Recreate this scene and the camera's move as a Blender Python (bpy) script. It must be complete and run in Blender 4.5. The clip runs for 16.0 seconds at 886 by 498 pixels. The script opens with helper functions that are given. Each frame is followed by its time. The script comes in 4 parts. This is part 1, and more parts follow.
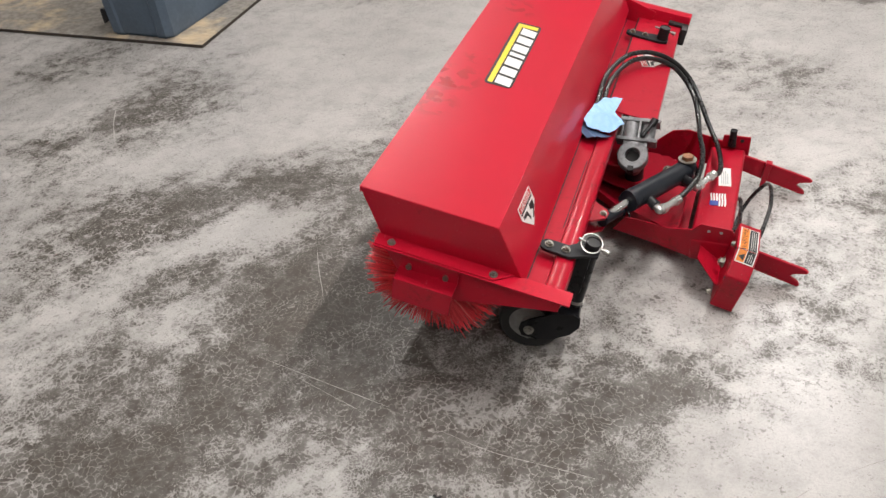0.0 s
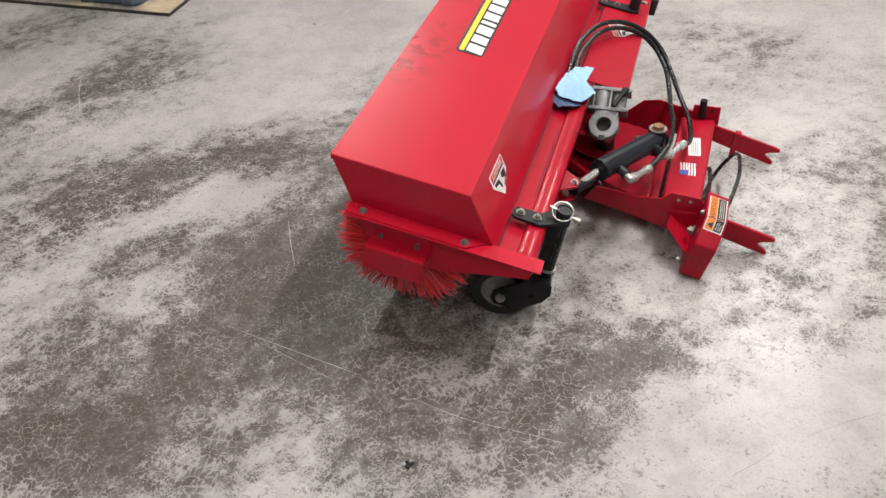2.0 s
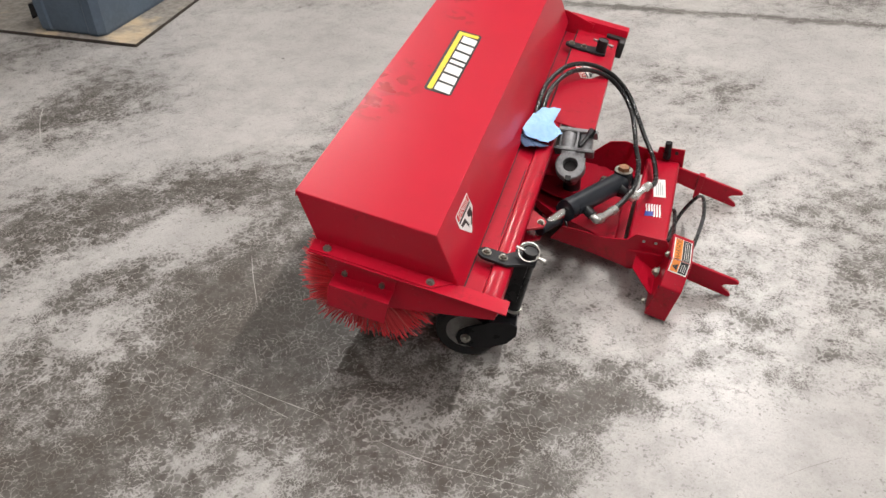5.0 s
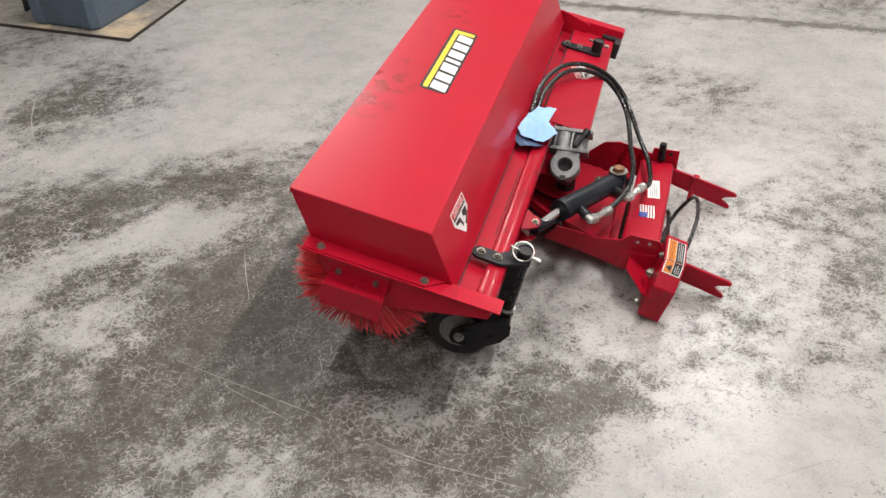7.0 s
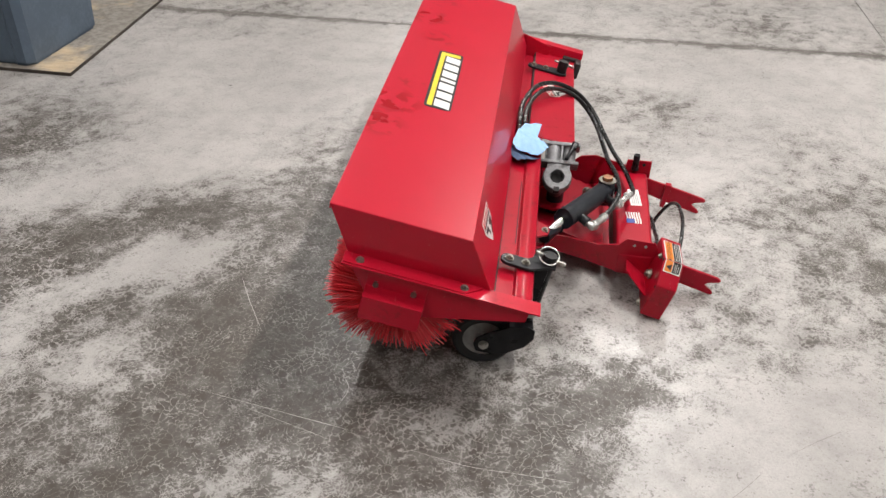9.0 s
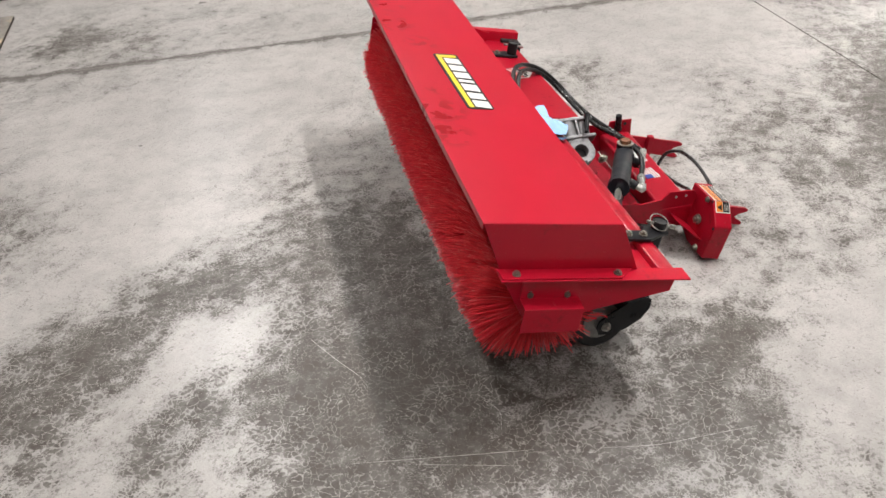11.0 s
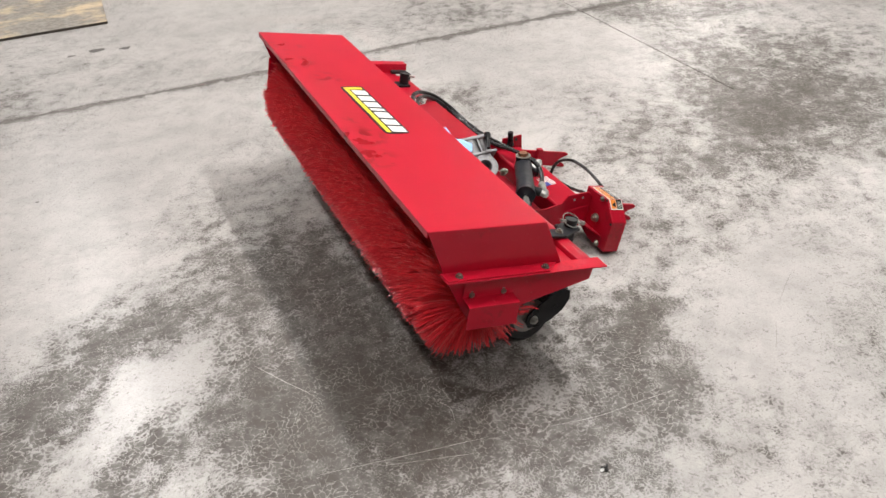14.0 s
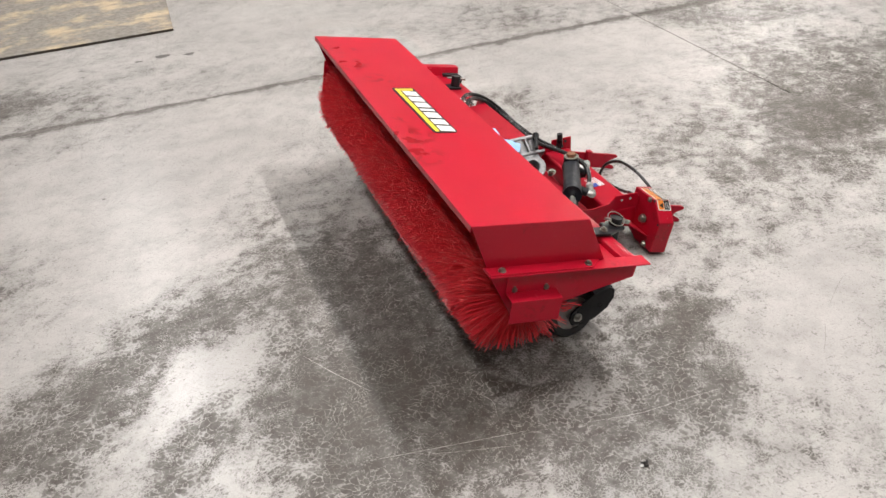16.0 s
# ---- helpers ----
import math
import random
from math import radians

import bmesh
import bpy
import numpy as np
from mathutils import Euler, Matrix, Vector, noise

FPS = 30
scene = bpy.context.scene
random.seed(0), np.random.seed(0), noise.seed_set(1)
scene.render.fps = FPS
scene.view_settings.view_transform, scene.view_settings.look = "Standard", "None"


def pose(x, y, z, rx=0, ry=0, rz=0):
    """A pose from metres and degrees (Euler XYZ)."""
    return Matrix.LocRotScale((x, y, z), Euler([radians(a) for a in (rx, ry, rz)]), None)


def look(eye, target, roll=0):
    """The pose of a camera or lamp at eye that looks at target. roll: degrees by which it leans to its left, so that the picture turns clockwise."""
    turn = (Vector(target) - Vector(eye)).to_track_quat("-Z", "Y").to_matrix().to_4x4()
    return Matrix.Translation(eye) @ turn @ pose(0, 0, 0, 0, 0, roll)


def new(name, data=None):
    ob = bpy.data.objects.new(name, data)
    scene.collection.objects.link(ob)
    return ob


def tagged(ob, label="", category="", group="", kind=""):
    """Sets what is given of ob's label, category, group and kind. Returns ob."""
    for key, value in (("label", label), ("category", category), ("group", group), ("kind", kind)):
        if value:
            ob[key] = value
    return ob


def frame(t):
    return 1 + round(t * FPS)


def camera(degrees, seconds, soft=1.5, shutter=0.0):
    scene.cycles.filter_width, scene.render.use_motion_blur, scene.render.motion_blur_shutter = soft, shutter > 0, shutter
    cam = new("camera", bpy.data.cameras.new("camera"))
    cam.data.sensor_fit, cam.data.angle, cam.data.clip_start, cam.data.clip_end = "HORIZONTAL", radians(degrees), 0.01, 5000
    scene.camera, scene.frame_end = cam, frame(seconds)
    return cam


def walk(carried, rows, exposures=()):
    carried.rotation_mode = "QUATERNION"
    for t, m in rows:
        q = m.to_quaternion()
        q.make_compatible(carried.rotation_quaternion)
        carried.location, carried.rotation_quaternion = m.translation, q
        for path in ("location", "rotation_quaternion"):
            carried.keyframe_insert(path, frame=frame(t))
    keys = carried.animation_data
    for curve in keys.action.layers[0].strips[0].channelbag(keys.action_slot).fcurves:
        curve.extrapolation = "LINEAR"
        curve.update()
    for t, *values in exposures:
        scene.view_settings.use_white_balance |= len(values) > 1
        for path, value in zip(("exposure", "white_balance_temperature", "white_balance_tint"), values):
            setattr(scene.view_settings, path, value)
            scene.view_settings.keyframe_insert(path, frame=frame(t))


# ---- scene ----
cam = camera(57.4, 16.0)
PATH = [
    (0, (0.64, -1.322, 1.511), (-0.011, 0.13, 0.3), -5.5),
    (0.5, (0.642, -1.315, 1.5), (0.024, 0.133, 0.267), -5.0),
    (1, (0.65, -1.317, 1.501), (0.048, 0.127, 0.255), -5.0),
    (1.5, (0.648, -1.326, 1.501), (0.059, 0.114, 0.243), -4.5),
    (2, (0.646, -1.33, 1.499), (0.067, 0.107, 0.235), -4.3),
    (2.5, (0.643, -1.319, 1.495), (0.067, 0.118, 0.229), -4.1),
    (3, (0.644, -1.317, 1.496), (0.071, 0.135, 0.246), -3.5),
    (3.5, (0.642, -1.319, 1.496), (0.081, 0.159, 0.27), -2.8),
    (4, (0.642, -1.315, 1.496), (0.106, 0.192, 0.295), -2.4),
    (6.5, (0.641, -1.304, 1.498), (0.141, 0.212, 0.294), -0.9),
    (7, (0.635, -1.306, 1.493), (0.139, 0.212, 0.289), -0.6),
    (7.5, (0.644, -1.319, 1.5), (0.145, 0.221, 0.326), -0.6),
    (8, (0.62, -1.341, 1.497), (0.148, 0.233, 0.357), 0.5),
    (8.5, (0.487, -1.419, 1.492), (0.104, 0.189, 0.366), 1.0),
    (9, (0.332, -1.458, 1.472), (0.085, 0.172, 0.34), 1.8),
    (9.5, (0.159, -1.401, 1.439), (0.03, 0.252, 0.32), 1.4),
    (10, (-0.017, -1.396, 1.457), (-0.041, 0.259, 0.335), -0.5),
    (10.2, (-0.133, -1.416, 1.456), (-0.084, 0.238, 0.332), -0.8),
    (12.3, (-0.735, -1.26, 1.488), (-0.21, 0.287, 0.334), -4.5),
    (12.5, (-0.766, -1.277, 1.493), (-0.203, 0.269, 0.356), -3.8),
    (13, (-0.792, -1.313, 1.505), (-0.138, 0.228, 0.411), -2.7),
    (13.5, (-0.756, -1.379, 1.512), (-0.088, 0.168, 0.434), -2.4),
    (14, (-0.691, -1.47, 1.51), (-0.076, 0.095, 0.426), -2.8),
    (14.5, (-0.667, -1.534, 1.505), (-0.121, 0.058, 0.424), -3.8),
    (15, (-0.671, -1.551, 1.509), (-0.164, 0.067, 0.447), -4.7),
    (15.5, (-0.681, -1.544, 1.506), (-0.187, 0.081, 0.45), -4.7),
    (16, (-0.685, -1.533, 1.506), (-0.194, 0.091, 0.446), -4.5),
]
walk(cam, [(t, look(eye, target, roll)) for t, eye, target, roll in PATH], [(0, 0.21), (10.2, 0.21), (12.3, 0.34), (16, 0.36)])

# ---- light: strip lamps under a high ceiling, with added fill lamps ----
world = bpy.data.worlds.new("world")
scene.world = world
world.use_nodes = True
world.node_tree.nodes["Background"].inputs[0].default_value = (0.9, 0.95, 1.0, 1)
world.node_tree.nodes["Background"].inputs[1].default_value = 0.05


def strip_fill_lamp(x, y, z, watts, up=0.3, length=2.4, width=0.12):
    """One lamp of the strip rows and of the added fill: watts fall, the share up brightens the ceiling."""
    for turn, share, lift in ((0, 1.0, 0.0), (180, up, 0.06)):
        data = bpy.data.lights.new("strip_fill_lamp", "AREA")
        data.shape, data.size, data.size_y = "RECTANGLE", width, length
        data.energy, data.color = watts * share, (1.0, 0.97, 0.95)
        new("strip_fill_lamp", data).matrix_world = pose(x, y, z + lift, 0, turn, 2.4)


# y 1.0 and 5.6 are strip rows; the others are unseen fill lamps, added
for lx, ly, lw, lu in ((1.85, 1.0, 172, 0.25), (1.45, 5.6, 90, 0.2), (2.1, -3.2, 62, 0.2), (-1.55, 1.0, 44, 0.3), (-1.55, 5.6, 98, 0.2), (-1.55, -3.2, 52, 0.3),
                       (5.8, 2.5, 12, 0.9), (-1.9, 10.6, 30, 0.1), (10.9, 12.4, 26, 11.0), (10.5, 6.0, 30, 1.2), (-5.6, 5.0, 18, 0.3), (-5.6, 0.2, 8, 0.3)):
    strip_fill_lamp(lx, ly, 4.6, lw, lu)


# ---- materials ----
class Mat:
    """A principled node material with small helpers."""

    def __init__(self, name, color=(0.5, 0.5, 0.5), rough=0.5, metal=0.0, **more):
        self.m = bpy.data.materials.new(name)
        self.m.use_nodes = True
        self.t = self.m.node_tree
        self.b = self.t.nodes["Principled BSDF"]
        self.b.inputs["Base Color"].default_value = (*color, 1)
        self.b.inputs["Roughness"].default_value = rough
        self.b.inputs["Metallic"].default_value = metal
        for key, value in more.items():
            self.b.inputs[key.replace("_", " ")].default_value = value

    def node(self, kind, **props):
        n = self.t.nodes.new("ShaderNode" + kind)
        for key, value in props.items():
            if key == "operation":
                n.operation = value
            elif key == "blend_type":
                n.blend_type = value
            elif key == "data_type":
                n.data_type = value
            elif key == "feature":
                n.feature = value
            elif key == "attribute_name":
                n.attribute_name = value
            elif key == "interpolation_type":
                n.interpolation_type = value
        return n

    def put(self, socket, value):
        if isinstance(value, (int, float)):
            socket.default_value = value
        elif isinstance(value, tuple):
            socket.default_value = value if len(value) == len(socket.default_value) else (*value, 1)
        else:
            self.t.links.new(value, socket)

    def math(self, op, a, b=0.0):
        n = self.node("Math", operation=op)
        self.put(n.inputs[0], a)
        self.put(n.inputs[1], b)
        return n.outputs[0]

    def ramp(self, v, a, b, lo=0.0, hi=1.0):
        n = self.node("MapRange", interpolation_type="SMOOTHSTEP")
        for k, x in enumerate((v, a, b, lo, hi)):
            self.put(n.inputs[k], x)
        return n.outputs[0]

    def mix(self, fac, a, b, kind="MIX"):
        n = self.node("Mix", data_type="RGBA", blend_type=kind)
        self.put(n.inputs[0], fac)
        self.put(n.inputs[6], a)
        self.put(n.inputs[7], b)
        return n.outputs[2]

    def place(self):
        return self.node("NewGeometry").outputs["Position"]

    def noise(self, scale, detail=3.0, rough=0.55, vec=None, distort=0.0):
        n = self.node("TexNoise")
        self.put(n.inputs["Vector"], vec if vec is not None else self.place())
        for key, value in (("Scale", scale), ("Detail", detail), ("Roughness", rough), ("Distortion", distort)):
            self.put(n.inputs[key], value)
        return n.outputs["Fac"], n.outputs["Color"]

    def cells(self, scale, feature="F1", vec=None):
        n = self.node("TexVoronoi", feature=feature)
        self.put(n.inputs["Vector"], vec if vec is not None else self.place())
        self.put(n.inputs["Scale"], scale)
        return n

    def bump(self, height, strength, distance):
        n = self.node("Bump")
        self.put(n.inputs["Height"], height)
        self.put(n.inputs["Strength"], strength)
        self.put(n.inputs["Distance"], distance)
        self.put(self.b.inputs["Normal"], n.outputs[0])

    def color(self, v):
        self.put(self.b.inputs["Base Color"], v)

    def rough(self, v):
        self.put(self.b.inputs["Roughness"], v)


def worn(name, base, dark, rough, metal=0.0, grain=40.0, bump=0.1, **more):
    """A painted or bare surface with blotches, fine grain and uneven gloss."""
    m = Mat(name, base, rough, metal, **more)
    big, _ = m.noise(7.0, 3)
    fine, _ = m.noise(grain, 4)
    k = m.math("ADD", m.math("MULTIPLY", big, 0.6), m.math("MULTIPLY", fine, 0.4))
    m.color(m.mix(m.ramp(k, 0.38, 0.62), base, dark))
    m.rough(m.ramp(k, 0.3, 0.7, max(0.02, rough - 0.08), rough + 0.12))
    m.bump(fine, bump, 0.002)
    return m.m


def red_paint(name, smudges=(), grime=0.0, depth=1.0):
    m = Mat(name, (0.5, 0.01, 0.02), 0.3)
    m.b.inputs["Specular IOR Level"].default_value = 0.12 if grime else 0.18
    m.b.inputs["Coat Weight"].default_value = 0.22
    m.b.inputs["Coat Roughness"].default_value = 0.06
    big, _ = m.noise(1.7, 3)
    fine, _ = m.noise(420.0, 2)
    dust, _ = m.noise(11.0, 6, 0.7)
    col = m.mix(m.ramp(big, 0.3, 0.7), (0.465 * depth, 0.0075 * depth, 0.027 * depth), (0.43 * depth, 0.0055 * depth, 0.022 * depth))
    col = m.mix(m.ramp(dust, 0.66, 0.86, 0.0, 0.06), col, (0.62, 0.30, 0.28))
    rough = m.ramp(big, 0.3, 0.7, 0.30, 0.36)
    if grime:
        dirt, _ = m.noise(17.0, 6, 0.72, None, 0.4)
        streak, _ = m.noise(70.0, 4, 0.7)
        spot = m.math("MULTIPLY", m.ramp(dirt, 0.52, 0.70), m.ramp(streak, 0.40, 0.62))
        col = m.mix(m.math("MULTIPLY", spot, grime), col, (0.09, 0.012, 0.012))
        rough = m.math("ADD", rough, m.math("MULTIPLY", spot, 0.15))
        along = m.node("Mapping")
        m.put(along.inputs["Vector"], m.place())
        along.inputs["Scale"].default_value = (5.0, 1.0, 5.0)
        scuff, _ = m.noise(30.0, 5, 0.75, along.outputs[0])
        col = m.mix(m.ramp(scuff, 0.62, 0.72, 0.0, 0.30), col, (0.58, 0.20, 0.19))
    if smudges:
        mask = None
        for (x, y, z), r in smudges:
            n = m.node("VectorMath", operation="DISTANCE")
            m.put(n.inputs[0], m.place())
            m.put(n.inputs[1], (x, y, z))
            d = m.ramp(n.outputs["Value"], r, r * 0.35)
            mask = d if mask is None else m.math("MAXIMUM", mask, d)
        blot, _ = m.noise(24.0, 2, 0.5, None, 0.6)
        spot = m.math("MULTIPLY", mask, m.ramp(blot, 0.48, 0.58))
        col = m.mix(m.math("MULTIPLY", spot, 0.85), col, (0.27, 0.003, 0.007))
        rough = m.math("SUBTRACT", rough, m.math("MULTIPLY", spot, 0.06))
    m.color(col)
    m.rough(rough)
    m.bump(fine, 0.03, 0.001)
    return m.m


def concrete():
    """Power-trowelled slab: pale skin worn into dark mottling with fine pale crazing."""
    m = Mat("concrete", (0.4, 0.39, 0.37), 0.4)
    att = m.node("Attribute", attribute_name="wear").outputs["Fac"]

    def shifted(vec, scale, detail, by):
        _, c = m.noise(scale, detail, 0.6)
        n = m.node("VectorMath", operation="SCALE")
        m.put(n.inputs[0], c)
        n.inputs["Scale"].default_value = by
        add = m.node("VectorMath", operation="ADD")
        m.put(add.inputs[0], vec)
        m.put(add.inputs[1], n.outputs[0])
        return add.outputs[0]

    swirl = m.node("Mapping")
    m.put(swirl.inputs["Vector"], shifted(m.place(), 0.9, 2, 0.35))
    swirl.inputs["Rotation"].default_value = (0, 0, radians(-58))
    drawn = m.node("Mapping")
    m.put(drawn.inputs["Vector"], swirl.outputs[0])
    drawn.inputs["Scale"].default_value = (1.0, 3.6, 1.0)
    streak, _ = m.noise(3.4, 6, 0.64, drawn.outputs[0])
    mid, _ = m.noise(2.6, 7, 0.68)
    coarse, _ = m.noise(15.0, 5, 0.68)
    speck, _ = m.noise(85.0, 4, 0.7)
    fine, _ = m.noise(210.0, 3, 0.6)
    uneven = m.math("MULTIPLY", m.math("SUBTRACT", mid, 0.5), 1.9)
    uneven = m.math("ADD", uneven, m.math("MULTIPLY", m.math("SUBTRACT", streak, 0.5), 1.5))
    uneven = m.math("ADD", uneven, m.math("MULTIPLY", m.math("SUBTRACT", coarse, 0.5), 2.5))
    wear = m.math("ADD", att, m.math("MULTIPLY", uneven, m.ramp(att, -0.35, 0.5, 0.6, 1.0)))
    # the skin itself greys gradually
    tone, _ = m.noise(1.3, 6, 0.62)
    base = m.mix(m.ramp(tone, 0.32, 0.68), (0.50, 0.478, 0.455), (0.385, 0.368, 0.35))
    blot, _ = m.noise(8.0, 6, 0.7)
    base = m.mix(m.ramp(streak, 0.48, 0.74, 0.0, 0.35), base, (0.31, 0.295, 0.28))
    base = m.mix(m.ramp(blot, 0.42, 0.68, 0.0, 0.55), base, (0.27, 0.257, 0.243))
    base = m.mix(m.ramp(speck, 0.46, 0.66, 0.0, 0.28), base, (0.20, 0.19, 0.178))
    base = m.mix(m.ramp(fine, 0.38, 0.7, 0.0, 0.22), base, (0.26, 0.248, 0.235))
    base = m.mix(m.ramp(wear, 0.0, 0.95, 0.0, 0.62), base, (0.185, 0.172, 0.158))
    base = m.mix(m.ramp(wear, 0.75, 1.6, 0.0, 0.80), base, (0.080, 0.068, 0.056))
    # crazing: dark cells parted by pale seams, which widen where the skin is whole
    vec = shifted(shifted(m.place(), 5.0, 3, 0.12), 30.0, 3, 0.030)
    big = m.cells(52.0, "DISTANCE_TO_EDGE", vec).outputs["Distance"]
    small = m.cells(104.0, "DISTANCE_TO_EDGE", vec).outputs["Distance"]
    pick, _ = m.noise(4.0, 3, 0.6)
    pick = m.ramp(m.math("ADD", pick, m.math("MULTIPLY", m.math("SUBTRACT", wear, 0.6), 0.10)), 0.44, 0.60)
    cell = m.math("ADD", m.math("MULTIPLY", big, pick), m.math("MULTIPLY", small, m.math("SUBTRACT", 1.0, pick)))
    # dark specks that gather where the skin thins, and break into cells where it is gone
    grit, _ = m.noise(105.0, 4, 0.62)
    clump, _ = m.noise(38.0, 3, 0.6)
    grit = m.math("ADD", m.math("MULTIPLY", grit, 0.65), m.math("MULTIPLY", clump, 0.35))
    limit = m.ramp(wear, -0.75, 0.95, 0.655, 0.435)
    spots = m.ramp(m.math("SUBTRACT", grit, limit), -0.012, 0.03)
    rough_cell = m.math("ADD", cell, m.math("MULTIPLY", m.math("SUBTRACT", speck, 0.5), 0.55))
    edge = m.ramp(wear, -0.6, 1.05, 0.46, 0.012)
    cells = m.ramp(m.math("SUBTRACT", rough_cell, edge), -0.05, 0.07)
    seamed = m.ramp(wear, -0.05, 0.55)
    dark = m.math("ADD", m.math("MULTIPLY", spots, m.math("SUBTRACT", 1.0, seamed)), m.math("MULTIPLY", seamed, cells))
    fade, _ = m.noise(24.0, 4, 0.65)
    shade = m.math("ADD", m.ramp(wear, -0.1, 1.0, 0.46, 0.84), m.ramp(fade, 0.33, 0.67, -0.22, 0.18))
    col = m.mix(m.math("MULTIPLY", dark, shade), base, (0.060, 0.050, 0.040))
    thin = m.ramp(m.math("ADD", cell, m.math("MULTIPLY", m.math("SUBTRACT", speck, 0.5), 0.06)), 0.045, 0.008)
    gone, _ = m.noise(7.0, 4, 0.65)
    thin = m.math("MULTIPLY", thin, m.ramp(gone, 0.36, 0.64, 0.05, 0.75))
    thin = m.math("MULTIPLY", thin, m.ramp(wear, 0.4, 0.9))
    col = m.mix(thin, col, (0.42, 0.40, 0.37))
    # smoked film over the most worn places
    col = m.mix(m.ramp(m.math("ADD", wear, m.math("MULTIPLY", m.math("SUBTRACT", fade, 0.5), 1.4)), 1.0, 2.0, 0.0, 0.45), col, (0.075, 0.062, 0.048))
    # dust and crumbs
    crumb = m.cells(36.0, "F1").outputs["Distance"]
    some, _ = m.noise(60.0, 1)
    crumb = m.math("MULTIPLY", m.ramp(crumb, 0.12, 0.05), m.ramp(some, 0.60, 0.66, 0.0, 0.7))
    col = m.mix(crumb, col, (0.46, 0.44, 0.41))
    m.color(col)
    m.rough(m.ramp(m.math("ADD", m.math("MULTIPLY", dark, 0.3), m.math("MULTIPLY", speck, 0.7)), 0.25, 0.8, 0.27, 0.48))
    m.bump(m.math("SUBTRACT", speck, m.math("MULTIPLY", dark, 0.4)), 0.10, 0.002)
    return m.m


def plywood():
    m = Mat("worn_plywood", (0.4, 0.3, 0.18), 0.6)
    stretch = m.node("Mapping")
    m.put(stretch.inputs["Vector"], m.place())
    stretch.inputs["Scale"].default_value = (1.2, 9.0, 9.0)
    grain, _ = m.noise(9.0, 5, 0.6, stretch.outputs[0])
    dirt, _ = m.noise(3.2, 5, 0.65)
    scuff, _ = m.noise(34.0, 4, 0.6)
    wood = m.mix(m.ramp(grain, 0.3, 0.7), (0.56, 0.45, 0.30), (0.45, 0.345, 0.225))
    grey = m.mix(m.ramp(scuff, 0.35, 0.65), (0.17, 0.15, 0.13), (0.27, 0.25, 0.22))
    m.color(m.mix(m.ramp(dirt, 0.33, 0.52), wood, grey))
    m.bump(grain, 0.2, 0.002)
    return m.m


def bristle_mat():
    m = Mat("red_bristle", (0.55, 0.02, 0.03), 0.3)
    island = m.node("NewGeometry").outputs["Random Per Island"]
    col = m.mix(island, (0.66, 0.016, 0.030), (0.95, 0.075, 0.095))
    m.color(m.mix(m.ramp(island, 0.92, 0.97, 0.0, 0.6), col, (0.80, 0.30, 0.28)))
    return m.m


RED = red_paint("red_paint", (), 0.45, 1.03)
FRAME_RED = red_paint("worn_red_paint", (), 0.7, 0.80)
# greasy plates; the low depth also paints in the shade under the hood
SHADED_GREASY_RED = red_paint("shaded_greasy_red_paint", (), 0.95, 0.62)
SMUDGES = [((-0.13, 0.42, 0.55), 0.09), ((-0.12, 0.56, 0.55), 0.10), ((-0.15, 1.22, 0.57), 0.10), ((-0.08, 1.06, 0.56), 0.07),
           ((-0.13, 1.40, 0.57), 0.08), ((-0.10, 0.70, 0.55), 0.05)]
HOOD_RED = red_paint("smudged_red_paint", SMUDGES)
BLACK = worn("black_paint", (0.008, 0.008, 0.0095), (0.015, 0.015, 0.017), 0.32, Specular_IOR_Level=0.22)
CYLINDER_BLACK = worn("cylinder_enamel", (0.007, 0.009, 0.014), (0.010, 0.012, 0.017), 0.34, grain=25, bump=0.01, Specular_IOR_Level=0.35)
RUBBER = worn("black_rubber", (0.012, 0.012, 0.013), (0.024, 0.023, 0.022), 0.5)
HOSE = worn("hose_rubber", (0.009, 0.009, 0.010), (0.014, 0.014, 0.014), 0.26, grain=120, bump=0.01)
ZINC = worn("zinc", (0.52, 0.51, 0.48), (0.30, 0.29, 0.27), 0.34, 1.0, 90)
BOLT = worn("bolt_zinc", (0.36, 0.34, 0.29), (0.20, 0.185, 0.16), 0.42, 0.85, 120)
BRASSY = worn("copper_zinc", (0.40, 0.21, 0.13), (0.24, 0.13, 0.08), 0.42, 1.0, 120)
FITTING = worn("bright_zinc", (0.72, 0.72, 0.70), (0.50, 0.50, 0.48), 0.28, 0.8, 90)
CHROME = Mat("chrome", (0.8, 0.8, 0.8), 0.12, 1.0).m
CAST = worn("cast_aluminium", (0.24, 0.24, 0.245), (0.11, 0.11, 0.115), 0.5, 0.3, 90, 0.4)
RIM = worn("grey_rim", (0.40, 0.40, 0.385), (0.25, 0.245, 0.235), 0.45, 0.3)
DARK = Mat("dark_bore", (0.012, 0.01, 0.01), 0.7).m
BRISTLE = bristle_mat()
BRISTLE_END = Mat("cut_bristle_end", (0.88, 0.24, 0.24), 0.5).m
CORE = Mat("brush_core", (0.10, 0.006, 0.01), 0.7).m
INK = Mat("label_black", (0.012, 0.012, 0.012), 0.35).m
WHITE = worn("label_white", (0.78, 0.77, 0.74), (0.68, 0.67, 0.64), 0.35)
YELLOW = worn("label_yellow", (0.80, 0.62, 0.03), (0.72, 0.54, 0.03), 0.35)
ORANGE = worn("label_orange", (0.80, 0.25, 0.02), (0.72, 0.21, 0.02), 0.35)
LABEL_RED = Mat("label_red", (0.55, 0.02, 0.02), 0.35).m
LABEL_BLUE = Mat("label_blue", (0.03, 0.06, 0.30), 0.35).m
FADED_PRINT = Mat("label_violet", (0.36, 0.27, 0.42), 0.5).m
